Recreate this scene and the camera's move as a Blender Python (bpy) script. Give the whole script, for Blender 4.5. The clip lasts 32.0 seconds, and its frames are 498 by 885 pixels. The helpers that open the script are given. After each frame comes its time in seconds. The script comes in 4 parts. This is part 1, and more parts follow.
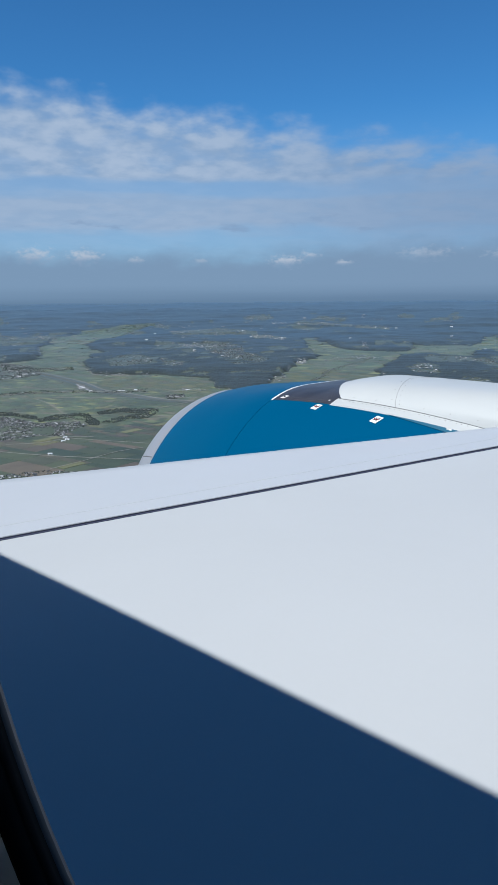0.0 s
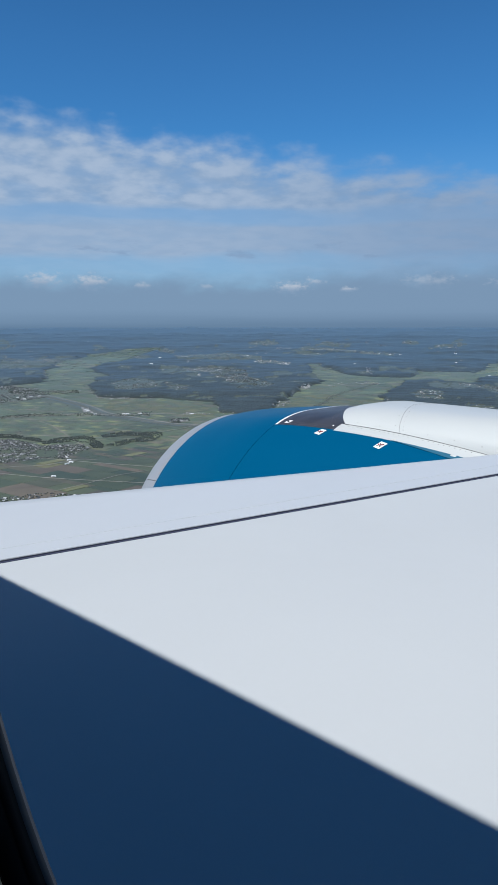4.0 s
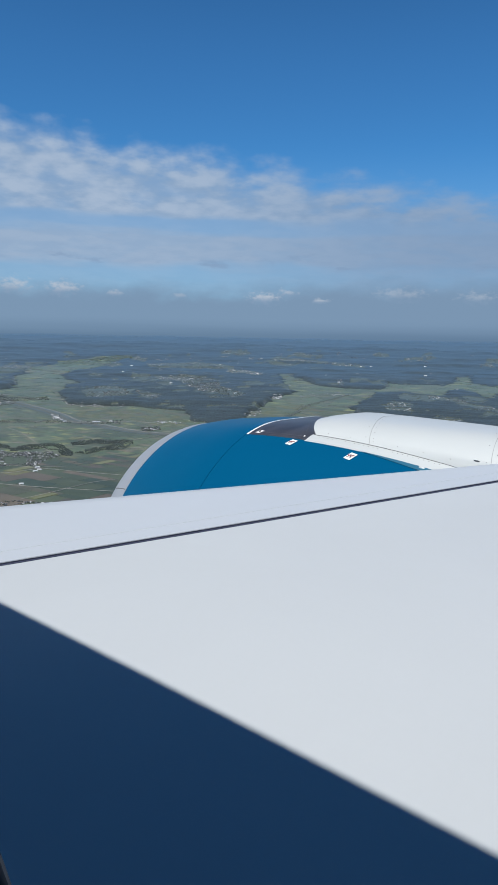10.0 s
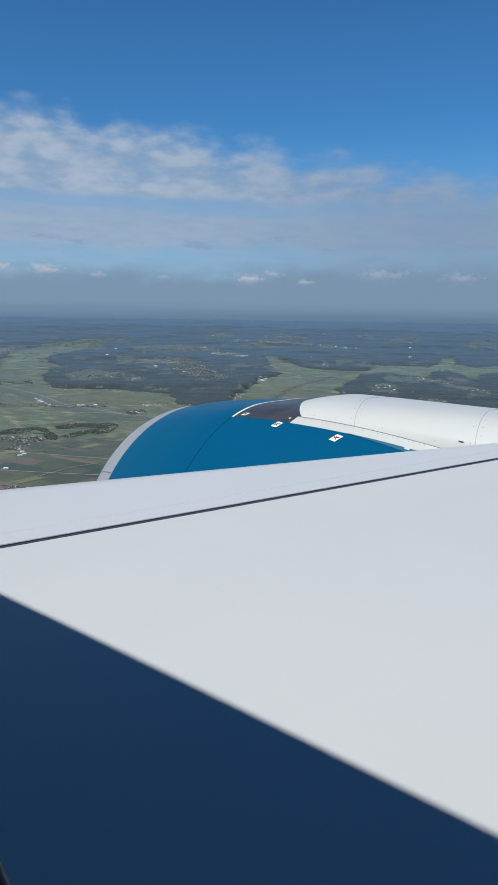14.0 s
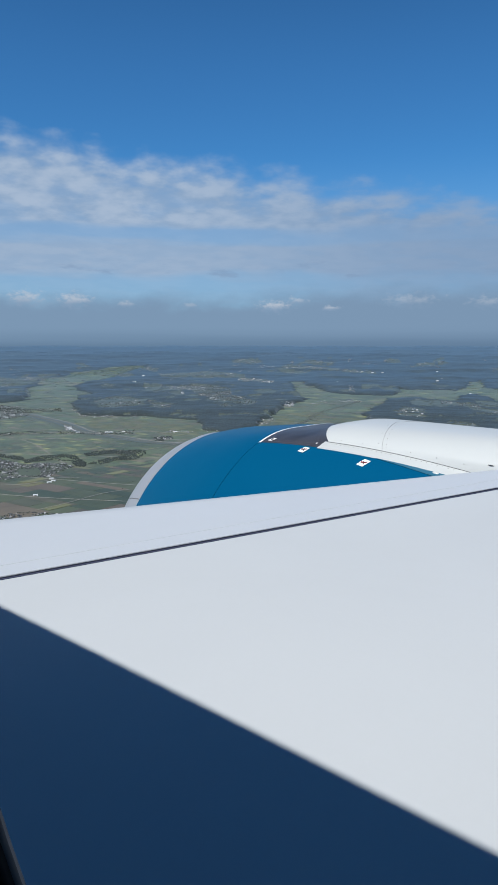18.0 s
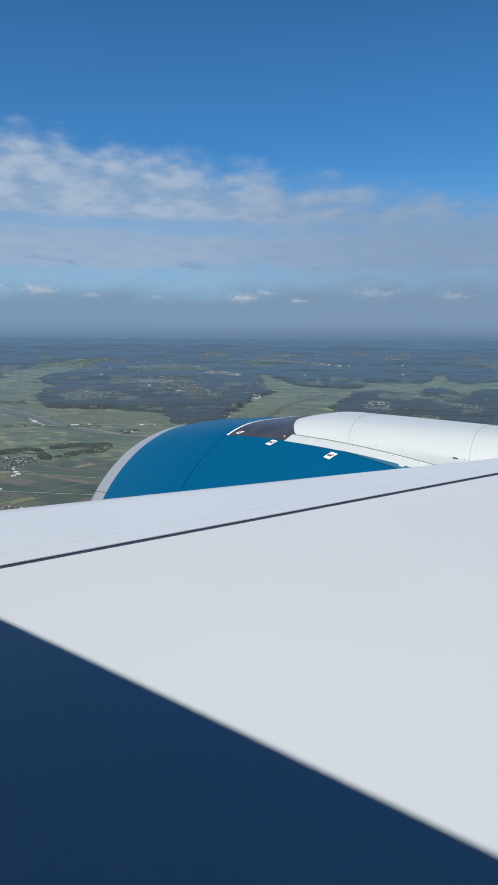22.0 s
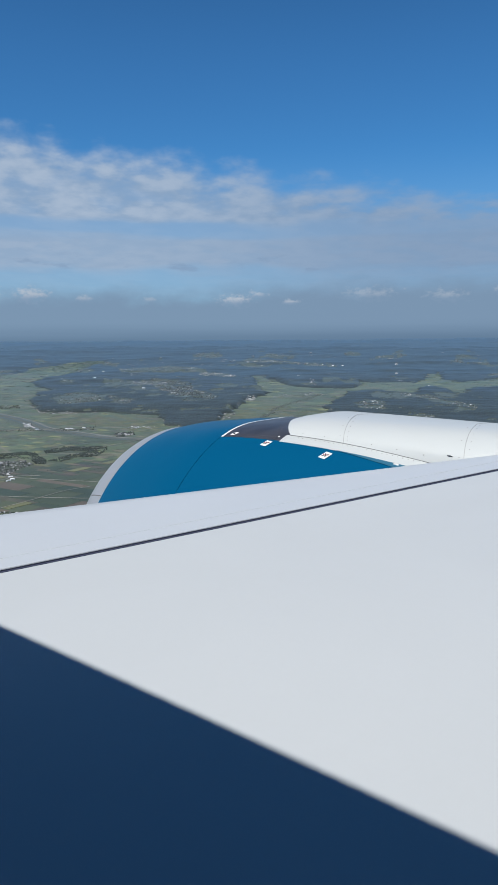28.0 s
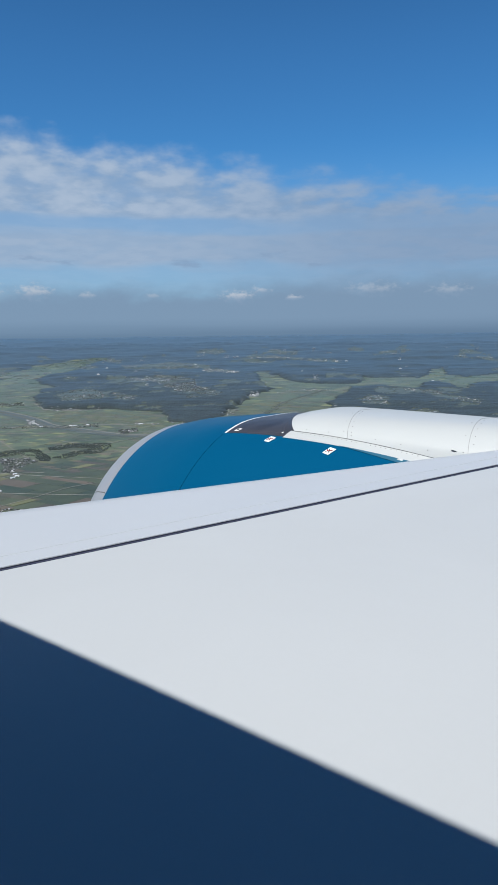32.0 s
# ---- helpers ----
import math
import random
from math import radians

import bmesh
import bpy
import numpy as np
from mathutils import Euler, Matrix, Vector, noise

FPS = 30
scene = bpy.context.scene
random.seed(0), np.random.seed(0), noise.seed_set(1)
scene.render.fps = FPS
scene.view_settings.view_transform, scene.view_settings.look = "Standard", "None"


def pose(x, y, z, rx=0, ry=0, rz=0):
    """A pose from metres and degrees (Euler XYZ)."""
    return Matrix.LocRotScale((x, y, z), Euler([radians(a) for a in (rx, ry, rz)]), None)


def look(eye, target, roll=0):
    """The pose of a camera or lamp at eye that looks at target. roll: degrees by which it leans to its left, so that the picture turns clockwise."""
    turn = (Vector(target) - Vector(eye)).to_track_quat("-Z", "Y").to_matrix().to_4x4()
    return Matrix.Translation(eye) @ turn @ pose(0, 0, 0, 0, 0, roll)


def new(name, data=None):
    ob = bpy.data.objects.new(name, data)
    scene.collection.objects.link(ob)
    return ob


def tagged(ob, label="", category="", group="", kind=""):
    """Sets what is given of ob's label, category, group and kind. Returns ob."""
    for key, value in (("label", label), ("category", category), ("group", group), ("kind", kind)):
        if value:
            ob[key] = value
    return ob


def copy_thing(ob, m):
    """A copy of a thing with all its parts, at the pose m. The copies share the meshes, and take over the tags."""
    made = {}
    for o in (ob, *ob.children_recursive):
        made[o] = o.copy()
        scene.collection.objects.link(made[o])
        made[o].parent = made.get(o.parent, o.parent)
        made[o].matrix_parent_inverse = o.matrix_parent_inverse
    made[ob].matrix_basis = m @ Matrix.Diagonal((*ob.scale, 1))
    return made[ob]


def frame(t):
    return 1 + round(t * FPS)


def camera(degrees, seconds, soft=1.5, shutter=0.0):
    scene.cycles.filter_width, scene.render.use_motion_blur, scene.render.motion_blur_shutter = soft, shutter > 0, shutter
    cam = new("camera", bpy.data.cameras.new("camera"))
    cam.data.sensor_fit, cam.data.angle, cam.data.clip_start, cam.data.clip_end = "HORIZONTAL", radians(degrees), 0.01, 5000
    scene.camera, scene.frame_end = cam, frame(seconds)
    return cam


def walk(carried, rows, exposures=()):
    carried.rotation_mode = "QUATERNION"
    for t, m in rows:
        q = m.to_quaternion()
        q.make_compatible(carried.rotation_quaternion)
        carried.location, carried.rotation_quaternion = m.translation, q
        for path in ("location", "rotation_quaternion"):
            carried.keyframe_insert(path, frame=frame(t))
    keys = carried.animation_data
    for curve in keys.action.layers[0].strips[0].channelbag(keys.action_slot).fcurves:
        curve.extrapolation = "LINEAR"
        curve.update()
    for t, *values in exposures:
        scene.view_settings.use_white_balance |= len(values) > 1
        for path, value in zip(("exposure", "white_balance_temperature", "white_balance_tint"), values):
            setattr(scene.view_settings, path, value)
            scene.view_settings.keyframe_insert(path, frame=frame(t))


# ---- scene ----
cam = camera(40.0, 32.0, soft=1.2)
PATH = [
    (0, pose(0, 0, 0, 78.270, 0.579, 45.472)),
    (0.5, pose(0, 0, 0, 78.423, 0.505, 45.054)),
    (1, pose(0, 0, 0, 79.016, 0.429, 44.676)),
    (1.5, pose(0, 0, 0, 79.997, 0.260, 44.122)),
    (2, pose(0, 0, 0, 80.593, 0.220, 44.198)),
    (2.5, pose(0, 0, 0, 80.735, 0.134, 44.919)),
    (3, pose(0, 0, 0, 80.512, 0.086, 45.777)),
    (3.5, pose(0, 0, 0, 80.354, 0.113, 45.986)),
    (5.5, pose(0, 0, 0, 80.273, -0.056, 45.345)),
    (6, pose(0, 0, 0, 80.345, -0.050, 45.489)),
    (6.5, pose(0, 0, 0, 80.340, 0.011, 46.092)),
    (7, pose(0, 0, 0, 80.294, 0.211, 47.480)),
    (7.5, pose(0, 0, 0, 80.410, 0.139, 47.952)),
    (8, pose(0, 0, 0, 80.681, -0.322, 46.159)),
    (8.5, pose(0, 0, 0, 80.851, -0.871, 44.875)),
    (9, pose(0, 0, 0, 80.827, -1.281, 44.394)),
    (9.5, pose(0, 0, 0, 81.036, -1.151, 43.995)),
    (10, pose(0, 0, 0, 81.140, -1.016, 43.610)),
    (10.5, pose(0, 0, 0, 81.120, -0.878, 43.081)),
    (11, pose(0, 0, 0, 80.556, -0.677, 42.978)),
    (11.5, pose(0, 0, 0, 80.405, -0.686, 43.270)),
    (12, pose(0, 0, 0, 80.466, -0.767, 43.138)),
    (12.5, pose(0, 0, 0, 80.477, -0.742, 43.060)),
    (13, pose(0, 0, 0, 80.258, -0.676, 43.231)),
    (13.5, pose(0, 0, 0, 79.981, -0.749, 42.643)),
    (14, pose(0, 0, 0, 79.690, -0.774, 42.358)),
    (14.5, pose(0, 0, 0, 79.658, -0.614, 42.858)),
    (16.5, pose(0, 0, 0, 80.796, -0.262, 43.277)),
    (17, pose(0, 0, 0, 81.250, -0.159, 43.500)),
    (17.5, pose(0, 0, 0, 81.599, -0.046, 44.151)),
    (18, pose(0, 0, 0, 81.817, 0.022, 44.503)),
    (18.5, pose(0, 0, 0, 81.718, -0.136, 44.038)),
    (19, pose(0, 0, 0, 81.434, -0.300, 43.524)),
    (19.5, pose(0, 0, 0, 81.082, -0.430, 42.886)),
    (20, pose(0, 0, 0, 80.799, -0.483, 42.767)),
    (20.5, pose(0, 0, 0, 80.696, -0.199, 43.141)),
    (21, pose(0, 0, 0, 80.765, -0.000, 43.000)),
    (21.5, pose(0, 0, 0, 81.014, -0.190, 42.303)),
    (22, pose(0, 0, 0, 81.231, -0.341, 41.818)),
    (22.5, pose(0, 0, 0, 81.054, -0.186, 42.102)),
    (23, pose(0, 0, 0, 81.020, 0.014, 42.656)),
    (23.5, pose(0, 0, 0, 81.074, -0.038, 42.753)),
    (24, pose(0, 0, 0, 81.085, -0.132, 42.588)),
    (24.5, pose(0, 0, 0, 80.955, 0.020, 42.235)),
    (25, pose(0, 0, 0, 80.734, 0.221, 42.186)),
    (25.5, pose(0, 0, 0, 80.738, 0.341, 42.549)),
    (27.5, pose(0, 0, 0, 81.526, 0.472, 41.729)),
    (28, pose(0, 0, 0, 81.319, 0.458, 41.255)),
    (28.5, pose(0, 0, 0, 81.446, 0.381, 40.210)),
    (29, pose(0, 0, 0, 81.017, 0.345, 39.612)),
    (29.5, pose(0, 0, 0, 80.788, 1.092, 41.051)),
    (30, pose(0, 0, 0, 80.873, 1.907, 42.824)),
    (30.5, pose(0, 0, 0, 81.076, 1.819, 43.814)),
    (31, pose(0, 0, 0, 81.377, 1.432, 42.907)),
    (31.5, pose(0, 0, 0, 81.189, 1.022, 41.609)),
    (32, pose(0, 0, 0, 80.988, 0.793, 41.518)),
]

EXPOSURES = [(0, 0.13, 6270, 10), (3, 0.11, 6300, 10), (6, 0.12, 6400, 10), (8, 0.13, 6400, 10), (10, 0.10, 6450, 10), (12, 0.08, 6620, 10), (14.5, 0.06, 6640, 10), (16.5, 0.06, 6620, 10), (18, 0.11, 6450, 10), (20, 0.14, 6420, 10), (22, 0.11, 6520, 10), (24, 0.10, 6620, 10), (25.5, 0.09, 6640, 10), (27.5, 0.08, 6560, 10), (28, 0.09, 6540, 10), (30, 0.14, 6540, 10), (32, 0.14, 6540, 10)]
walk(cam, PATH, EXPOSURES)

# ---- sky, sun ----
SUN_DIR = Vector((0.12, -0.580, 0.814)).normalized()      # towards the sun, over the cabin roof
SUN_ELEV = math.asin(SUN_DIR.z)
SUN_ROT = math.atan2(SUN_DIR.x, SUN_DIR.y)


class Nodes:
    """Short-hand for building a node tree."""

    def __init__(self, tree):
        self.tree, self.nodes = tree, tree.nodes
        self.nodes.clear()

    def add(self, kind, **values):
        n = self.nodes.new(kind)
        for key, value in values.items():
            if key in n.inputs:
                self.put(n.inputs[key], value)
        return n

    def put(self, socket, value):
        if isinstance(value, bpy.types.NodeSocket):
            self.tree.links.new(value, socket)
        elif isinstance(value, (tuple, list)) and len(value) == 3 and socket.type == "RGBA":
            socket.default_value = (*value, 1.0)
        else:
            socket.default_value = value

    def math(self, op, a, b=0.0, c=0.0, clamp=False):
        n = self.nodes.new("ShaderNodeMath")
        n.operation, n.use_clamp = op, clamp
        for i, v in enumerate((a, b, c)):
            self.put(n.inputs[i], v)
        return n.outputs[0]

    def step(self, x, lo, hi):
        """0 below lo, 1 above hi, smooth between (lo may exceed hi)."""
        n = self.nodes.new("ShaderNodeMapRange")
        n.interpolation_type = "SMOOTHSTEP"
        self.put(n.inputs["Value"], x)
        n.inputs["From Min"].default_value, n.inputs["From Max"].default_value = min(lo, hi), max(lo, hi)
        n.inputs["To Min"].default_value, n.inputs["To Max"].default_value = (0, 1) if lo < hi else (1, 0)
        return n.outputs["Result"]

    def mix(self, f, a, b):
        n = self.nodes.new("ShaderNodeMix")
        n.data_type = "RGBA"
        self.put(n.inputs[0], f)
        self.put(n.inputs[6], a)
        self.put(n.inputs[7], b)
        return n.outputs[2]

    def noise(self, vector, scale, detail=4.0, rough=0.55, distortion=0.0):
        n = self.add("ShaderNodeTexNoise", Scale=scale, Detail=detail, Roughness=rough, Distortion=distortion)
        if vector is not None:
            self.put(n.inputs["Vector"], vector)
        return n.outputs["Fac"]

    def xyz(self, x, y, z=0.0):
        n = self.nodes.new("ShaderNodeCombineXYZ")
        for i, v in enumerate((x, y, z)):
            self.put(n.inputs[i], v)
        return n.outputs[0]

    def ramp(self, f, stops):
        n = self.nodes.new("ShaderNodeValToRGB")
        r = n.color_ramp
        while len(r.elements) < len(stops):
            r.elements.new(0.5)
        for e, (p, c) in zip(r.elements, stops):
            e.position, e.color = p, (*c, 1.0)
        self.put(n.inputs[0], f)
        return n.outputs[0]


world = bpy.data.worlds.new("sky")
scene.world = world
world.use_nodes = True
N = Nodes(world.node_tree)
sky = N.add("ShaderNodeTexSky")
sky.sky_type, sky.sun_disc = "NISHITA", False
sky.sun_elevation, sky.sun_rotation = SUN_ELEV, SUN_ROT
sky.altitude, sky.air_density, sky.dust_density, sky.ozone_density = 500, 1.0, 0.1, 3.5
SKY_STRENGTH = 0.068
tint = N.nodes.new("ShaderNodeVectorMath")
tint.operation = "MULTIPLY"
N.put(tint.inputs[0], sky.outputs[0])
tint.inputs[1].default_value = (SKY_STRENGTH * 0.48, SKY_STRENGTH * 1.17, SKY_STRENGTH * 1.62)
way = N.add("ShaderNodeTexCoord").outputs["Generated"]
sep = N.add("ShaderNodeSeparateXYZ", Vector=way)
wx, wy, wz = sep.outputs
bearing = N.math("ADD", N.math("MULTIPLY", N.math("ARCTAN2", wx, wy), 57.296), 43.0)
height = N.math("MULTIPLY", N.math("ARCSINE", wz), 57.296)
layer = N.math("MULTIPLY", N.math("LOGARITHM", N.math("ADD", N.math("MAXIMUM", height, -0.5), 1.5), 2.718), 6.8)
lumps = N.xyz(N.math("MULTIPLY", bearing, 0.22), layer, 3.0)
n_big = N.noise(lumps, 0.62, 2, 0.5, 0.1)
n_mid = N.noise(lumps, 1.30, 3, 0.45, 0.0)
n_fine = N.noise(lumps, 2.9, 3, 0.5, 0.0)


def spread(f, gain):
    """Noise about its mean, times gain."""
    return N.math("MULTIPLY", N.math("SUBTRACT", f, 0.5), gain)


# cloud deck with an uneven upper edge that sinks from left to right
edge = N.math("MINIMUM", N.math("SUBTRACT", 12.8, N.math("MULTIPLY", bearing, 0.135)), 17.5)
rag = N.math("ADD", N.math("ADD", spread(n_big, 3.2), spread(n_mid, 3.2)), spread(n_fine, 1.8))
over = N.math("ADD", N.math("SUBTRACT", edge, height), rag)
cover = N.step(over, -1.0, 1.9)
holes = N.step(N.math("ADD", N.math("MULTIPLY", n_mid, 0.65), N.math("MULTIPLY", n_big, 0.35)), 0.36, 0.54)
streak = N.noise(N.xyz(N.math("MULTIPLY", bearing, 0.02), N.math("MULTIPLY", height, 0.55)), 1.7, 4, 0.5, 0.3)
drift = N.math("ADD", height, N.math("ADD", spread(streak, 1.1), spread(n_big, 1.2)))
westerly = N.step(bearing, 12.0, -6.0)
upper = N.step(drift, 8.6, 9.8)
# a blue gap under the lumpy deck, a smooth sheet below it, and a clear strip over the haze
gap = N.math("MULTIPLY", N.math("MULTIPLY", N.step(drift, 7.7, 8.4), N.step(drift, 9.5, 8.7)), N.math("ADD", 0.15, N.math("MULTIPLY", westerly, 0.30)))
strip = N.math("MULTIPLY", N.step(drift, 5.9, 5.0), N.math("ADD", 0.22, N.math("MULTIPLY", westerly, 0.34)))
sheet_in = N.math("MULTIPLY", N.math("SUBTRACT", 1.0, gap), N.math("SUBTRACT", 1.0, strip))
veil = N.math("ADD", 0.74, N.math("MULTIPLY", N.math("MAXIMUM", holes, N.math("MULTIPLY", N.math("SUBTRACT", 1.0, upper), 0.75)), 0.20))
density = N.math("MULTIPLY", N.math("MULTIPLY", cover, sheet_in), veil, clamp=True)
tops = N.math("ADD", N.math("ADD", N.math("MULTIPLY", n_mid, 0.45), N.math("MULTIPLY", n_fine, 0.42)), N.math("MULTIPLY", n_big, 0.13))
bright = N.step(tops, 0.38, 0.62)
sunlit = N.math("MULTIPLY", N.math("ADD", N.math("MULTIPLY", bright, N.math("ADD", 0.30, N.math("MULTIPLY", upper, 0.70))), N.math("MULTIPLY", N.math("SUBTRACT", 1.0, upper), 0.22)), N.math("SUBTRACT", 1.0, N.math("MULTIPLY", N.step(bearing, -14.0, 16.0), 0.55)))
easterly = N.step(bearing, -10.0, 18.0)
cloud = N.mix(sunlit, N.mix(easterly, (0.278, 0.392, 0.556), (0.222, 0.328, 0.490)), N.mix(easterly, (0.405, 0.500, 0.636), (0.345, 0.440, 0.585)))
scrap_n = N.noise(N.xyz(N.math("MULTIPLY", bearing, 0.20), N.math("MULTIPLY", height, 0.75), 1.7), 1.3, 4, 0.55)
scraps = N.math("MULTIPLY", N.step(scrap_n, 0.56, 0.70), N.math("MULTIPLY", N.step(height, 4.9, 5.6), N.step(height, 7.2, 6.2)))
deep = N.math("SUBTRACT", 1.0, N.math("MULTIPLY", N.step(height, 19.0, 48.0), 0.61))
zen = N.nodes.new("ShaderNodeVectorMath")
zen.operation = "SCALE"
N.put(zen.inputs[0], tint.outputs[0])
N.put(zen.inputs["Scale"], deep)
air = N.mix(N.math("MULTIPLY", N.step(height, 15.0, 4.0), 0.55), zen.outputs[0], N.mix(easterly, (0.275, 0.42, 0.59), (0.225, 0.358, 0.53)))
col = N.mix(density, air, cloud)
col = N.mix(N.math("MULTIPLY", scraps, 0.5), col, (0.215, 0.315, 0.475))
# thick haze above the horizon, its top uneven, with small fair-weather clouds on it
brim = N.math("ADD", height, N.math("ADD", spread(N.noise(N.xyz(N.math("MULTIPLY", bearing, 0.30), N.math("MULTIPLY", height, 0.5), 5.1), 1.0, 4, 0.55), 2.2), N.math("MULTIPLY", N.step(bearing, -6.0, 14.0), -0.5)))
hazy = N.math("MULTIPLY", N.step(brim, 4.6, 2.5), 0.95)
low_air = N.mix(N.step(N.math("ADD", height, spread(streak, 0.9)), 1.5, -1.0), (0.200, 0.303, 0.440), (0.098, 0.172, 0.276))
col = N.mix(hazy, col, low_air)
puff_n = N.noise(N.xyz(bearing, N.math("MULTIPLY", height, 1.6), 7.3), 1.9, 3, 0.55)


def puff(at, h, wide, tall, much):
    """One small cumulus: a ragged mound, white on top and grey below."""
    dx = N.math("DIVIDE", N.math("SUBTRACT", bearing, at), wide)
    dy = N.math("DIVIDE", N.math("SUBTRACT", height, h), tall)
    d = N.math("ADD", N.math("SQRT", N.math("ADD", N.math("MULTIPLY", dx, dx), N.math("MULTIPLY", dy, dy))), spread(puff_n, -2.4))
    body = N.math("MULTIPLY", N.step(d, 1.1, -0.1), much)
    return N.mix(body, col, N.mix(N.step(dy, -0.5, 0.35), (0.25, 0.35, 0.49), (0.50, 0.555, 0.635)))


for spot in ((-19.2, 3.5, 1.7, 0.75, 0.75), (-15.6, 3.45, 1.5, 0.75, 0.8), (-11.5, 3.2, 0.9, 0.36, 0.5), (-6.4, 3.1, 0.8, 0.3, 0.35), (0.6, 3.05, 1.5, 0.62, 0.85), (2.4, 3.5, 0.8, 0.4, 0.7), (5.2, 2.9, 0.8, 0.28, 0.7), (11.6, 3.4, 2.6, 0.65, 0.4), (17.6, 3.2, 1.6, 0.6, 0.45), (22.5, 3.5, 1.6, 0.5, 0.5), (-24.0, 3.4, 1.6, 0.55, 0.6)):
    col = puff(*spot)
back = N.add("ShaderNodeBackground", Color=col, Strength=0.92)
N.tree.links.new(back.outputs[0], N.add("ShaderNodeOutputWorld").inputs[0])

sun_data = bpy.data.lights.new("sun", "SUN")
sun_data.energy, sun_data.angle, sun_data.color = 5.0, radians(0.53), (0.97, 0.955, 0.91)
sun = new("sun", sun_data)
sun.matrix_world = look(SUN_DIR * 50, (0, 0, 0))


# ---- materials ----
def material(name, base, rough=0.5, metal=0.0, spec=0.5, coat=0.0, grain=0.0, grain_scale=20.0, stain=0.0, stain_scale=1.2, bump=0.0, bump_scale=60.0, sheen=0.0):
    """A plain surface with variation at two scales: grain and stains."""
    m = bpy.data.materials.new(name)
    m.use_nodes = True
    n = Nodes(m.node_tree)
    place = n.add("ShaderNodeTexCoord").outputs["Object"]
    colour = tuple(base)
    if grain or stain:
        a = n.noise(place, grain_scale, 5, 0.6)
        b = n.noise(place, stain_scale, 6, 0.6, 0.5)
        f = n.math("ADD", n.math("MULTIPLY", n.math("SUBTRACT", a, 0.5), 2 * grain), n.math("MULTIPLY", n.math("SUBTRACT", b, 0.5), 2 * stain))
        hsv = n.add("ShaderNodeHueSaturation", Color=colour, Value=n.math("ADD", f, 1.0))
        colour = hsv.outputs[0]
    p = n.add("ShaderNodeBsdfPrincipled")
    n.put(p.inputs["Base Color"], colour)
    n.put(p.inputs["Metallic"], metal)
    n.put(p.inputs["Specular IOR Level"], spec)
    n.put(p.inputs["Coat Weight"], coat)
    n.put(p.inputs["Coat Roughness"], 0.08)
    n.put(p.inputs["Sheen Weight"], sheen)
    if stain:
        n.put(p.inputs["Roughness"], n.math("ADD", rough - 0.06, n.math("MULTIPLY", n.noise(place, stain_scale * 2.3, 5), 0.12)))
    else:
        n.put(p.inputs["Roughness"], rough)
    if bump:
        bn = n.add("ShaderNodeBump", Strength=bump, Distance=0.01, Height=n.noise(place, bump_scale, 4))
        n.put(p.inputs["Normal"], bn.outputs[0])
    n.tree.links.new(p.outputs[0], n.add("ShaderNodeOutputMaterial").inputs[0])
    return m


WING_GREY = material("wing_grey_paint", (0.471, 0.495, 0.515), 0.42, spec=0.14, grain=0.012, grain_scale=35, stain=0.055, stain_scale=0.42, bump=0.02, bump_scale=2.0)
EDGE_GREY = material("leading_edge_paint", (0.475, 0.503, 0.54), 0.36, spec=0.35, grain=0.01, grain_scale=40, stain=0.03, stain_scale=0.7)
SEAL_CORE = material("sealant_bead", (0.05, 0.058, 0.10), 0.6, spec=0.25, grain=0.1, grain_scale=30)
SEAL_DARK = material("joint_sealant", (0.014, 0.017, 0.034), 0.75, spec=0.15, grain=0.1, grain_scale=30)
BLUE = material("blue_gloss_paint", (0.0003, 0.073, 0.166), 0.36, spec=0.08, coat=0.02, grain=0.015, grain_scale=25, stain=0.03, stain_scale=0.6)
# lighter blue that paints the sky's reflection onto the cowl
REFLECTED_BLUE = material("sky_reflection_blue", (0.03, 0.125, 0.20), 0.35, spec=0.4, coat=0.15, grain=0.02, grain_scale=25, stain=0.05, stain_scale=1.2)
HAIR = material("skin_seam_grey", (0.473, 0.499, 0.522), 0.4)
LIP = material("bare_metal_lip", (0.46, 0.48, 0.51), 0.42, metal=0.55, grain=0.02, grain_scale=50, stain=0.05, stain_scale=1.5)
# strong blotches put the panel's smudged glossy highlight into its colour
CROWN_DARK = material("dark_crown_panel", (0.046, 0.047, 0.056), 0.34, grain=0.35, grain_scale=60, stain=1.0, stain_scale=2.4)
WHITE = material("white_gloss_paint", (0.485, 0.51, 0.515), 0.38, coat=0.15, grain=0.01, grain_scale=30, stain=0.03, stain_scale=1.1)
LINE_DARK = material("panel_gap", (0.03, 0.035, 0.045), 0.7)
LINE_GREY = material("panel_gap_grey", (0.14, 0.145, 0.15), 0.7)
SEAM_GREY = material("fairing_seam_grey", (0.29, 0.30, 0.31), 0.6)
STICKER = material("decal_white", (0.78, 0.78, 0.78), 0.4, grain=0.02, grain_scale=90)
RED = material("decal_red", (0.28, 0.02, 0.025), 0.45)
RIVET = material("fastener", (0.17, 0.17, 0.18), 0.5, metal=0.3)
PALE_RIVET = material("pale_fastener", (0.13, 0.135, 0.155), 0.45)
SKIN = material("fuselage_paint", (0.040, 0.108, 0.186), 0.35, grain=0.02, stain=0.04)
LINING = material("cabin_lining", (0.58, 0.64, 0.70), 0.6, grain=0.03, grain_scale=120)
RUBBER = material("window_gasket_rubber", (0.006, 0.007, 0.008), 0.9, spec=0.06, grain=0.1, grain_scale=80)
RIM = material("window_rim_grey", (0.042, 0.045, 0.05), 0.6, spec=0.2, grain=0.05, grain_scale=90)
TITANIUM = material("fan_metal", (0.3, 0.3, 0.32), 0.35, metal=0.9)


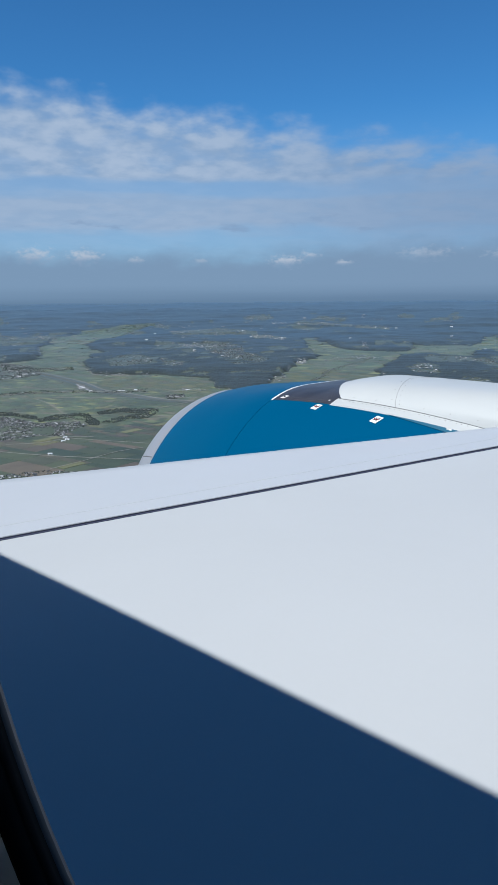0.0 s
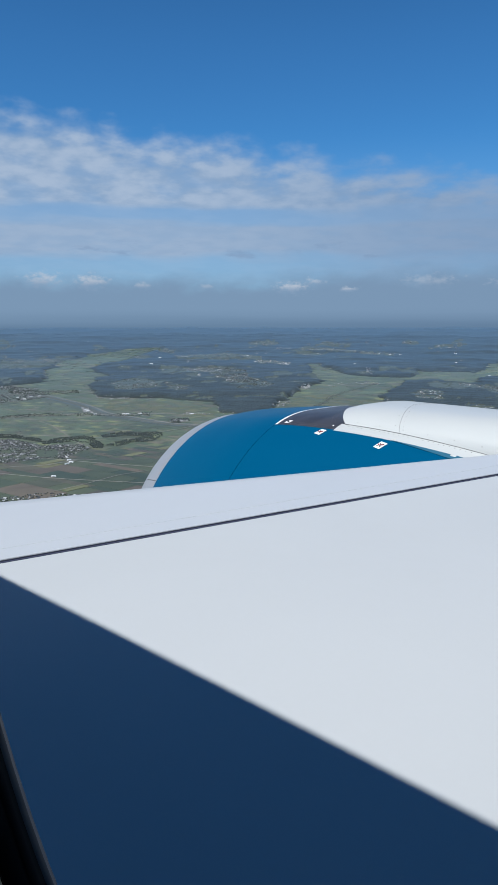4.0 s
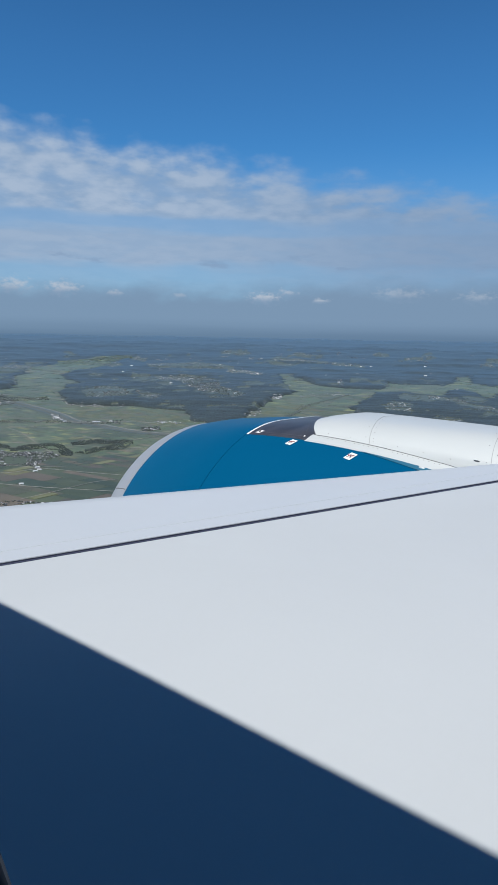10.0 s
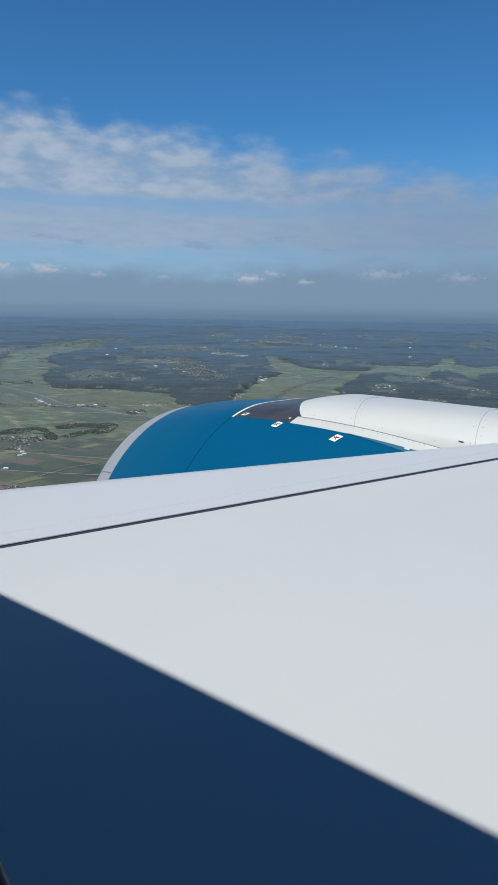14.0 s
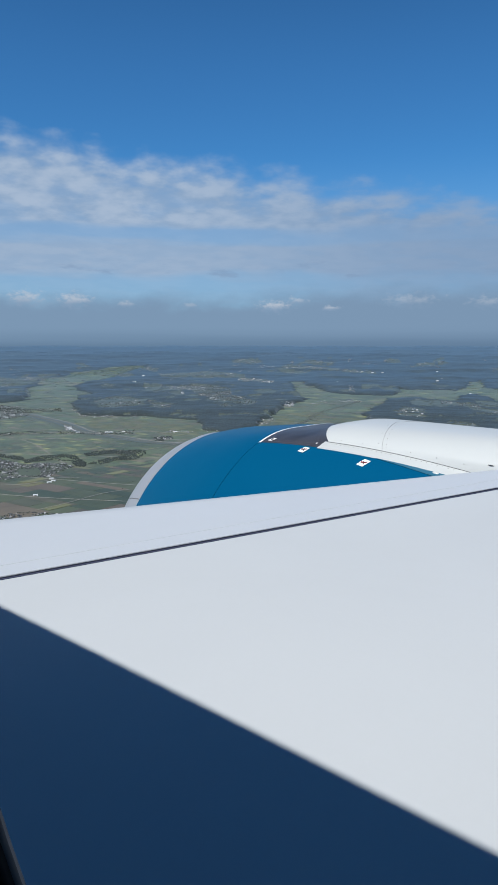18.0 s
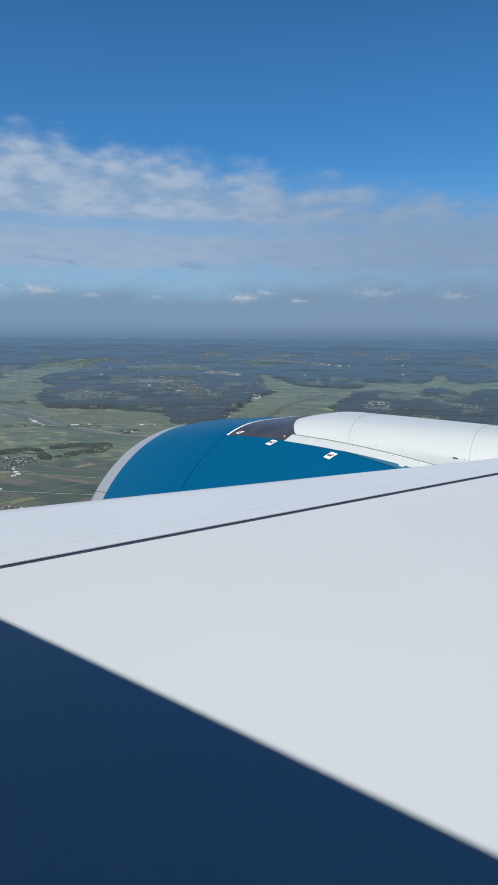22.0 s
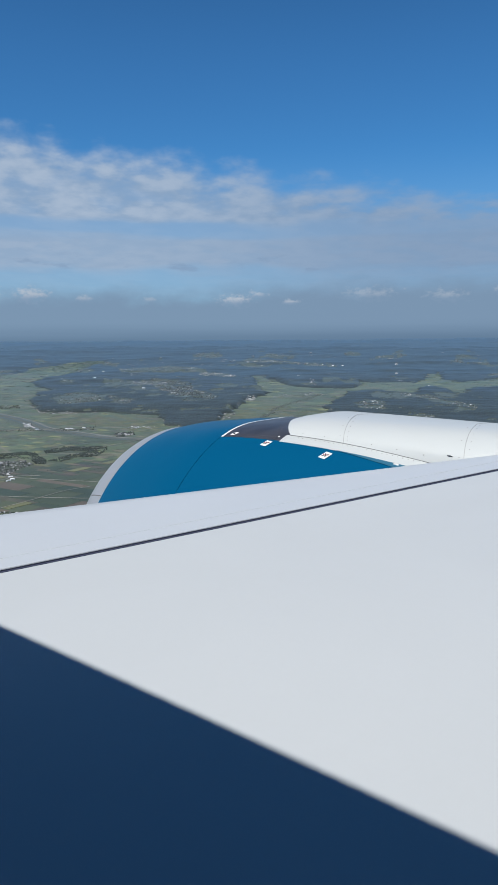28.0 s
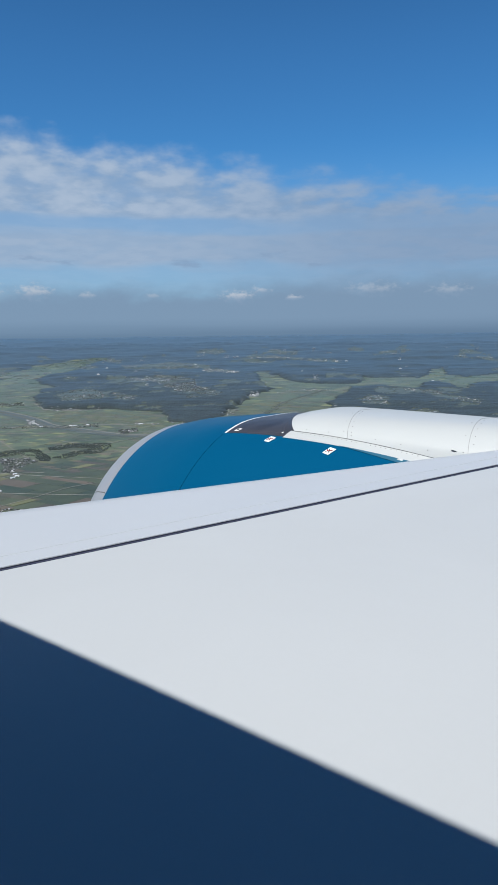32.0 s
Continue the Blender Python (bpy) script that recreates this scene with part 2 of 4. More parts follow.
def land_material(name, stops, source, mottle=0.25, mottle_scale=0.05, fine_scale=0.6, rough=0.62, spec=0.5, sheen=0.0, patchy=None, sheen_rough=0.27, haze=(0.62, 0.80, 1.0), macro=0.0):
    """Land cover: colours chosen per piece (source 'object' or 'island') or by patches, mottled at two scales; tinted
    sheen paints haze.
    """
    m = bpy.data.materials.new(name)
    m.use_nodes = True
    n = Nodes(m.node_tree)
    geo = n.add("ShaderNodeNewGeometry")
    place = geo.outputs["Position"]
    if source == "object":
        pick = n.add("ShaderNodeObjectInfo").outputs["Random"]
    elif source == "island":
        pick = geo.outputs["Random Per Island"]
    else:
        pick = n.noise(place, patchy, 5, 0.6, 0.6)
    colour = n.ramp(pick, stops)
    a, b = n.noise(place, mottle_scale, 6, 0.6, 0.4), n.noise(place, fine_scale, 4, 0.6)
    f = n.math("ADD", n.math("MULTIPLY", n.math("SUBTRACT", a, 0.5), 2 * mottle), n.math("MULTIPLY", n.math("SUBTRACT", b, 0.5), mottle))
    if macro:                                         # whole tracts of the plain are greener or paler
        f = n.math("ADD", f, n.math("MULTIPLY", n.math("SUBTRACT", n.noise(place, 0.014, 4, 0.6, 0.5), 0.5), 2 * macro))
    hsv = n.add("ShaderNodeHueSaturation", Color=colour, Value=n.math("ADD", f, 1.0))
    p = n.add("ShaderNodeBsdfPrincipled")
    n.put(p.inputs["Base Color"], hsv.outputs[0])
    n.put(p.inputs["Roughness"], rough)
    n.put(p.inputs["Specular IOR Level"], spec)
    # bluish grazing sheen stands in for aerial haze over the land
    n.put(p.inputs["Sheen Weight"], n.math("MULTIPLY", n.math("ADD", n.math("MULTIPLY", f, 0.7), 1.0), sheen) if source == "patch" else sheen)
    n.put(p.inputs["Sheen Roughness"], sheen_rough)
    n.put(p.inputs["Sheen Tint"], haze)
    n.tree.links.new(p.outputs[0], n.add("ShaderNodeOutputMaterial").inputs[0])
    return m


# soil, grass and crops below carry haze as a pale tinted sheen
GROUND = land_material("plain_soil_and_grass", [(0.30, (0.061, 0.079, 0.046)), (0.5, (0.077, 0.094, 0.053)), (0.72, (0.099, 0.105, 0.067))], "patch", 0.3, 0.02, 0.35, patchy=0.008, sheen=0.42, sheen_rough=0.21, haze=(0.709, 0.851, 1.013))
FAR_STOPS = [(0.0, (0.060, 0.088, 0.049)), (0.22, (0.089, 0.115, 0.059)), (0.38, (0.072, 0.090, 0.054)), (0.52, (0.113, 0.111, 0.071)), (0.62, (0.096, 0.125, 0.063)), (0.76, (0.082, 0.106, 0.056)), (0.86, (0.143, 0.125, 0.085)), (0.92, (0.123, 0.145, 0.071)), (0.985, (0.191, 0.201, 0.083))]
FIELD_STOPS = [(0.0, (0.040, 0.060, 0.041)), (0.16, (0.064, 0.080, 0.047)), (0.30, (0.044, 0.064, 0.042)), (0.42, (0.105, 0.088, 0.066)), (0.50, (0.072, 0.066, 0.056)), (0.60, (0.070, 0.086, 0.048)), (0.72, (0.050, 0.070, 0.043)), (0.82, (0.128, 0.105, 0.078)), (0.90, (0.082, 0.092, 0.054)), (0.97, (0.140, 0.137, 0.065))]
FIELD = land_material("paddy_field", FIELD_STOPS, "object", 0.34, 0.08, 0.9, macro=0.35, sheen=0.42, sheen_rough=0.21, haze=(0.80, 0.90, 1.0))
# far field colours again, with a stronger pale sheen painting haze
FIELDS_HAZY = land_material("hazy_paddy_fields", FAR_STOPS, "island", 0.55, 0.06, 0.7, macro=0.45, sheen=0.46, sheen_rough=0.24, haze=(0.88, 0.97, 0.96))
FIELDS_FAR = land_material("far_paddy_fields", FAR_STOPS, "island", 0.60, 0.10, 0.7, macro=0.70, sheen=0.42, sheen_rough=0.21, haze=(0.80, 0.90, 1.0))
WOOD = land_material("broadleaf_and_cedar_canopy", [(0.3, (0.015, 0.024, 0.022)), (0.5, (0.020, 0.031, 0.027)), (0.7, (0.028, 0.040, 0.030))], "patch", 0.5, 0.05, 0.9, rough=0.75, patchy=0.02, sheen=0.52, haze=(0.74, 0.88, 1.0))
# canopy greens greyed for haze; bluish sheen paints more of it per distance band
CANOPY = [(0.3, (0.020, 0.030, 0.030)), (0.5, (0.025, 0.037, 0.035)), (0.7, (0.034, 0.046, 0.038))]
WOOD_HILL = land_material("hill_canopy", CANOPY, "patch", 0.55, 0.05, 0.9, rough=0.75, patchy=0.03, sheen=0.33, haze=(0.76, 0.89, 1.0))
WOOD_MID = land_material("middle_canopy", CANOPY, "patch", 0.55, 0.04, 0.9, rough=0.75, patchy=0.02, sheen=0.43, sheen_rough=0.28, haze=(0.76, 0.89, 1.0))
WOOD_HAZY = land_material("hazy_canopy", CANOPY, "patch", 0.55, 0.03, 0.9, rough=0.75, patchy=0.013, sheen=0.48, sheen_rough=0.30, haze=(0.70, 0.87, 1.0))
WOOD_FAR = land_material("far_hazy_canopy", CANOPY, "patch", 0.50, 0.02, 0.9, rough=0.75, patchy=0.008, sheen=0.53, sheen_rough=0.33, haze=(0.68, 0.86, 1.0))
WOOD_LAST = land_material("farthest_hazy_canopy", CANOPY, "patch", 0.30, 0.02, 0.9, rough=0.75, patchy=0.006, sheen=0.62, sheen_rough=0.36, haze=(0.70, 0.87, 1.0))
WATER = material("river_water", (0.105, 0.12, 0.11), 0.6, spec=0.5, stain=0.1, stain_scale=0.02)
BANK = land_material("river_bank_grass", [(0.3, (0.05, 0.06, 0.04)), (0.7, (0.08, 0.09, 0.06))], "patch", 0.2, 0.05, patchy=0.05, sheen=0.40)
ROAD = material("road_concrete", (0.27, 0.265, 0.25), 0.8, grain=0.1, grain_scale=0.5, stain=0.1, stain_scale=0.05)
WALL = land_material("house_wall", [(0.0, (0.11, 0.115, 0.12)), (0.5, (0.18, 0.185, 0.19)), (0.9, (0.42, 0.43, 0.44))], "object", 0.1, 0.5, 3.0, spec=0.3)
ROOF = land_material("house_roof_tiles", [(0.0, (0.035, 0.040, 0.050)), (0.35, (0.075, 0.080, 0.095)), (0.6, (0.065, 0.055, 0.050)), (0.82, (0.13, 0.14, 0.16)), (0.92, (0.45, 0.46, 0.48))], "object", 0.12, 0.5, 3.0, spec=0.5)
STRAW = land_material("straw_and_ripe_fields", [(0.0, (0.078, 0.099, 0.041)), (0.3, (0.108, 0.116, 0.050)), (0.5, (0.067, 0.078, 0.041)), (0.65, (0.129, 0.132, 0.058)), (0.82, (0.108, 0.095, 0.065)), (0.95, (0.140, 0.140, 0.067))], "island", 0.18, 0.05, 0.5, sheen=0.42, sheen_rough=0.21, haze=(0.662, 0.745, 0.828))
RIPE = land_material("ripe_rice", [(0.0, (0.130, 0.136, 0.066)), (1.0, (0.165, 0.166, 0.080))], "object", 0.15, 0.1, 0.8, sheen=0.42, sheen_rough=0.21, haze=(0.80, 0.90, 1.0))
# roof greys dulled and blued in the base colour to paint haze over them
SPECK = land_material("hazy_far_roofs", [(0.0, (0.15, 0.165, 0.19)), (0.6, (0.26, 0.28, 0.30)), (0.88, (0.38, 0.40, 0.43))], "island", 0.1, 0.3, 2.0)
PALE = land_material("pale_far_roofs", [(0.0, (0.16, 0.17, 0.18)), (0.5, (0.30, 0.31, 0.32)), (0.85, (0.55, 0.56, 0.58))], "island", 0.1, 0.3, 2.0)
HOUSES_FAR = land_material("far_houses", [(0.0, (0.05, 0.056, 0.066)), (0.5, (0.105, 0.112, 0.125)), (0.74, (0.22, 0.23, 0.24)), (0.92, (0.52, 0.53, 0.55))], "island", 0.1, 0.3, 2.0)
FALLOW = land_material("hill_fields_and_gardens", [(0.30, (0.050, 0.066, 0.048)), (0.45, (0.080, 0.092, 0.066)), (0.58, (0.060, 0.078, 0.055)), (0.72, (0.115, 0.115, 0.096))], "patch", 0.5, 0.06, 0.5, patchy=0.03, sheen=0.41, sheen_rough=0.24, haze=(0.80, 0.93, 1.0))
DEPOT = land_material("pale_sheet_metal", [(0.0, (0.6, 0.62, 0.64)), (1.0, (0.72, 0.73, 0.74))], "object", 0.08, 0.2, 1.0)


# ---- mesh helpers ----
def mesh_object(name, verts, faces, mat, parent=None, label="", smooth=False):
    me = bpy.data.meshes.new(name)
    me.from_pydata([tuple(v) for v in verts], [], faces)
    me.materials.append(mat)
    if smooth:
        me.polygons.foreach_set("use_smooth", [True] * len(me.polygons))
    me.update()
    ob = new(name, me)
    ob.parent = parent
    return tagged(ob, label)


def part(name, bm, mat, parent=None, label="", smooth=False):
    me = bpy.data.meshes.new(name)
    bm.to_mesh(me)
    bm.free()
    me.materials.append(mat)
    if smooth:
        me.polygons.foreach_set("use_smooth", [True] * len(me.polygons))
    ob = new(name, me)
    ob.parent = parent
    return tagged(ob, label)


def grid_faces(rows, cols, wrap=False):
    faces = []
    for i in range(rows - 1):
        for j in range(cols if wrap else cols - 1):
            k = (j + 1) % cols
            faces.append((i * cols + j, i * cols + k, (i + 1) * cols + k, (i + 1) * cols + j))
    return faces


def sheet(name, points, mat, parent, label="", depth=0.02, smooth=True):
    """A curved panel of real thickness from a 2-D array of points (rows x cols x 3); depth is laid on its back."""
    pts = np.asarray(points, float)
    r, c, _ = pts.shape
    du, dv = np.gradient(pts, axis=0), np.gradient(pts, axis=1)
    nrm = np.cross(du, dv)
    nrm /= np.maximum(np.linalg.norm(nrm, axis=2, keepdims=True), 1e-9)
    low = pts - nrm * depth
    verts = np.concatenate([pts.reshape(-1, 3), low.reshape(-1, 3)])
    faces = grid_faces(r, c)
    n = r * c
    faces += [tuple(n + i for i in reversed(f)) for f in faces]
    loop = list(range(c)) + [i * c + c - 1 for i in range(1, r)] + [(r - 1) * c + j for j in range(c - 2, -1, -1)] + [i * c for i in range(r - 2, 0, -1)]
    k = len(loop)
    base = len(verts)                                  # the rim has corners of its own, so that it stays a sharp edge
    verts = np.concatenate([verts, verts[loop], verts[[n + i for i in loop]]])
    for a in range(k):
        b = (a + 1) % k
        faces.append((base + b, base + a, base + k + a, base + k + b))
    return mesh_object(name, verts, faces, mat, parent, label, smooth)


def thing(name, label, category, group="", at=(0, 0, 0)):
    ob = new(name)
    ob.location = at
    ob.empty_display_size = 0.2
    return tagged(ob, label, category, group)


# ---- wing ----
SWEEP, DIHEDRAL = math.tan(radians(32)), math.tan(radians(3.22))


def le_x(y):
    return -4.19 + SWEEP * (y - 4.49)


def le_z(y):
    return -1.35 + DIHEDRAL * (y - 4.49)


def te_x(y):
    return 6.0 + 0.06 * y if y < 8 else 6.48 + (y - 8) * 0.30


def wing_top(y, s):
    """Height of the upper skin, s metres behind the leading edge."""
    k = min(1.0, (te_x(y) - le_x(y)) / 10.0)
    q = s / k
    if q < 0:
        return le_z(y) - 1.6 * q * q * (1 + 3.0 * abs(q)) * 3.0
    return le_z(y) + k * (0.05 * q if q < 3 else 0.15 + 0.05 * (q - 3) - 0.008 * (q - 3) ** 2)


def joint_s(y):
    return max(1.995 - 0.2838 * (y - 1.882), 0.34)


def wing_point(y, s):
    return (le_x(y) + s, y, wing_top(y, s))


STATIONS = [-0.08 + 0.30 * i for i in range(27)] + [8.5 + 1.25 * i for i in range(15)]
wing = thing("aircraft_wing", "light grey painted wing with dark joint line behind its leading edge", "wing")
wing.scale = (0.84, 0.84, 0.84)
GAP = 0.043
box_rows, edge_rows, seal_rows, low_rows = [], [], [], []
for y in STATIONS:
    chord, j = te_x(y) - le_x(y), joint_s(y)
    box_rows.append([wing_point(y, j + GAP + (chord - j - GAP) * (i / 30) ** 1.3) for i in range(31)])
    nose = [(le_x(y) - 0.04 * a, y, le_z(y) - b) for a, b in ((2.2, 0.52), (3.2, 0.34), (3.4, 0.24), (3.0, 0.15), (2.0, 0.07), (1.0, 0.022))]
    edge_rows.append(nose + [wing_point(y, (j - GAP) * i / 10) for i in range(11)])
    seal_rows.append([(p[0], p[1], p[2] - 0.008) for p in (wing_point(y, j - GAP * 1.6), wing_point(y, j), wing_point(y, j + GAP * 1.6))])
    low_rows.append([(le_x(y) - 0.04 * 2.2 + (chord + 0.088) * (i / 16), y, le_z(y) - 0.52 - 0.45 * math.sin(math.pi * min(1, (i / 16) * 1.15) ** 0.8) * (1 - i / 16) + (wing_top(y, chord) - le_z(y) + 0.50) * (i / 16) ** 2) for i in range(17)])
sheet("upper_skin", box_rows, WING_GREY, wing, depth=-0.006)
sheet("leading_edge_panel", edge_rows, EDGE_GREY, wing, "pale blue-grey leading edge panel", depth=-0.006)
sheet("joint_seal", seal_rows, SEAL_DARK, wing, "dark sealant line between two skin panels", depth=-0.004)
bead = [[(p[0], p[1], p[2] - h) for p, h in ((wing_point(y, joint_s(y) - 0.014), 0.007), (wing_point(y, joint_s(y) - 0.003), 0.004), (wing_point(y, joint_s(y) + 0.006), 0.007))] for y in STATIONS]
sheet("sealant_bead", bead, SEAL_CORE, wing, "navy sealant bead along the joint", depth=-0.003)
sheet("lower_skin", low_rows, WING_GREY, wing, depth=0.006)

# ---- engine ----
AXIS_Y, AXIS_Z = 6.5, -3.03
PROFILE = ((-7.33, 1.60), (-7.28, 1.68), (-7.15, 1.765), (-6.88, 1.83), (-6.2, 1.97), (-5.52, 2.09), (-4.8, 2.14), (-4.0, 2.13), (-3.0, 2.03), (-2.0, 1.85), (-1.0, 1.6), (0.5, 1.2))
PX, PR = np.array(PROFILE).T
SLOPE = np.gradient(PR, PX)


def nacelle_r(x):
    """Radius of the nacelle along its axis, a smooth curve through the profile."""
    i = int(np.clip(np.searchsorted(PX, x) - 1, 0, len(PX) - 2))
    h = PX[i + 1] - PX[i]
    t = (x - PX[i]) / h
    return float((2 * t**3 - 3 * t**2 + 1) * PR[i] + (t**3 - 2 * t**2 + t) * h * SLOPE[i] + (-2 * t**3 + 3 * t**2) * PR[i + 1] + (t**3 - t**2) * h * SLOPE[i + 1])


def round_point(x, deg, off=0.0):
    """A point of the nacelle; deg counts from the crown towards the cabin."""
    flat = min(1.0, max(0.0, (x + 6.4) / 0.9))
    d = (deg + 180) % 360 - 180
    r, a = nacelle_r(x) + off - 0.075 * flat * math.exp(-(d / 15) ** 2), radians(deg)
    return (x, AXIS_Y - r * math.sin(a), AXIS_Z + r * math.cos(a))


def shell(name, xs, degs, mat, label="", off=0.0, depth=-0.02, parent=None):
    return sheet(name, [[round_point(x, d, off(x, d) if callable(off) else off) for d in degs] for x in xs], mat, parent, label, depth)


def span(a, b, n):
    return [a + (b - a) * i / n for i in range(n + 1)]


engine = thing("jet_engine", "blue turbofan nacelle with bare metal lip and white pylon fairing", "engine")
engine.scale = (1.03, 1.03, 1.03)
RING = span(-180, 180, 144)
EDGE_DEG = 24.4
lip_rows = [[(-7.1 + 0.0, AXIS_Y - 1.44 * math.sin(radians(d)), AXIS_Z + 1.44 * math.cos(radians(d))) for d in RING],
            [(-7.24, AXIS_Y - 1.49 * math.sin(radians(d)), AXIS_Z + 1.49 * math.cos(radians(d))) for d in RING],
            [(-7.32, AXIS_Y - 1.55 * math.sin(radians(d)), AXIS_Z + 1.55 * math.cos(radians(d))) for d in RING]]
lip_rows += [[round_point(x, d) for d in RING] for x in (-7.33, -7.31, -7.28, -7.22, -7.15, -7.05, -6.95, -6.885)]
sheet("inlet_lip", lip_rows, LIP, engine, "bare metal inlet lip ring", depth=-0.012)
shell("inlet_cowl", span(-6.88, -5.385, 14), RING, BLUE, "glossy blue inlet cowl", parent=engine)
duct = [[(x, AXIS_Y - r * math.sin(radians(d)), AXIS_Z + r * math.cos(radians(d))) for d in RING] for x, r in ((-7.1, 1.44), (-6.7, 1.41), (-6.2, 1.40), (-5.6, 1.40))]
sheet("intake_wall", duct, LINE_GREY, engine, depth=0.01)
fan = bmesh.new()
bmesh.ops.create_cone(fan, cap_ends=True, segments=48, radius1=1.4, radius2=1.4, depth=0.1, matrix=pose(-5.65, AXIS_Y, AXIS_Z, 0, 90, 0))
part("fan_disc", fan, TITANIUM, engine)
hub = bmesh.new()
bmesh.ops.create_cone(hub, cap_ends=True, segments=32, radius1=0.42, radius2=0.03, depth=0.6, matrix=pose(-5.98, AXIS_Y, AXIS_Z, 0, -90, 0))
part("spinner", hub, TITANIUM, engine)
AROUND = span(EDGE_DEG, 360 - EDGE_DEG, 128)
shell("cowl_gap", span(-5.385, -5.377, 1), AROUND, LINE_DARK, "thin circumferential panel gap", off=-0.006, depth=-0.01, parent=engine)
shell("fan_cowl", span(-5.377, -1.0, 36), AROUND, BLUE, "glossy blue fan cowl", parent=engine)
CROWN = span(-EDGE_DEG, EDGE_DEG, 24)
shell("crown_stripe", span(-5.380, -5.347, 2), CROWN, STICKER, "thin white stripe across the crown", off=0.003, parent=engine)
shell("crown_panel", span(-5.347, -4.47, 10), CROWN, CROWN_DARK, "dark grey crown panel", off=0.001, parent=engine)
shell("nozzle", span(-1.0, 0.5, 8), RING, LIP, off=0.0, parent=engine)

# pylon fairing: two flanges on the cowl and a raised white spine between them
SPINE_DEG = 20.9


def spine_off(x, deg):
    rise = max(0.0, -0.872 - (AXIS_Z + nacelle_r(x) - 0.075))
    k = min(1.0, max(0.0, (x + 4.78) / 0.42))
    nose = math.sqrt(max(0.0, 1 - (1 - k) ** 2))
    side = max(0.0, 1 - (abs(deg) / SPINE_DEG) ** 2.6)
    return 0.006 + (rise + 0.012) * nose * side ** 0.6


spine_rows = []
for i in range(43):
    row = []
    for d in span(-SPINE_DEG, SPINE_DEG, 40):
        front = -4.45 - 0.30 * (1 - (abs(d) / SPINE_DEG) ** 2) ** 0.8
        x = front + (1.6 - front) * (i / 42) ** 1.15
        xr = min(x, 0.4)
        p = round_point(xr, d, spine_off(xr, d))
        if x > -2.4:                                  # aft of here the spine keeps its width and runs on over the wing
            t = x + 2.4
            q = round_point(-2.4, d, spine_off(-2.4, d))
            p = (x, q[1], q[2] - 0.055 * t - 0.02 * t * t)
        row.append((x, p[1], p[2]))
    spine_rows.append(row)
pylon = sheet("pylon_fairing", spine_rows, WHITE, engine, "smooth white pylon fairing on the nacelle crown", depth=-0.01)
for sgn in (1, -1):
    degs = [sgn * d for d in (20.75, 21.6, 22.6, 23.6, 24.9)]
    if sgn < 0:
        degs = degs[::-1]
    shell("pylon_flange", span(-4.50, -1.0, 28), degs, WHITE, "white riveted flange", off=lambda x, d: 0.004, depth=-0.004, parent=engine)
    seam_d = [sgn * d for d in (20.72, 20.98)]
    shell("flange_gap", span(-4.45, -1.5, 24), sorted(seam_d), LINE_GREY, off=0.0085, depth=-0.003, parent=engine)


def rivet_mesh(mat):
    bm = bmesh.new()
    bmesh.ops.create_cone(bm, cap_ends=True, segments=8, radius1=0.0042, radius2=0.0036, depth=0.004)
    me = bpy.data.meshes.new("rivet")
    bm.to_mesh(me)
    bm.free()
    me.materials.append(mat)
    return me


RIVET_MESH, PALE_RIVET_MESH = rivet_mesh(RIVET), rivet_mesh(PALE_RIVET)


def rivet(x, deg, off, mesh=RIVET_MESH):
    p, q = Vector(round_point(x, deg, off)), Vector(round_point(x, deg, off + 1))
    ob = new("rivet", mesh)
    ob.parent = engine
    ob.matrix_basis = Matrix.Translation(p) @ (q - p).to_track_quat("Z", "Y").to_matrix().to_4x4()


for i in range(40):
    if i not in (14, 15, 26, 27):
        rivet(-4.38 + 0.055 * i, 21.75, 0.005)
    if i % 5 == 0:
        rivet(-4.30 + 0.055 * i, 20.15, spine_off(-4.30 + 0.055 * i, 20.15) + 0.001)
for seam_x, lean in ((-3.785, 0.0152), (-2.535, 0.0088)):
    rows = []
    for w in (-0.0022, 0.0022):
        row = []
        for d in span(-SPINE_DEG, SPINE_DEG, 40):
            x = seam_x + w - lean * (SPINE_DEG - abs(d))
            row.append(round_point(x, d, spine_off(x, d) + 0.0025))
        rows.append(row)
    sheet("fairing_seam", rows, SEAM_GREY, engine, "thin seam across the fairing", depth=-0.003)
    for k, d in enumerate((3, 7, 11, 14.5, 17, 19.2)):
        for dx in ((-0.045, 0.045) if k % 2 else (0.045,)):
            x = seam_x + dx - lean * (SPINE_DEG - d)
            rivet(x, d, spine_off(x, d) + 0.001)


for d in span(-22, 22, 30):
    for back in (0.0, 0.05):
        rivet(-4.86 - back + 0.30 * (abs(d) / 22) ** 2, d, 0.003, PALE_RIVET_MESH)
for x in span(-5.25, -4.6, 20):
    rivet(x, 23.6, 0.003, PALE_RIVET_MESH)
    rivet(x + 0.015, 22.5, 0.003, PALE_RIVET_MESH)


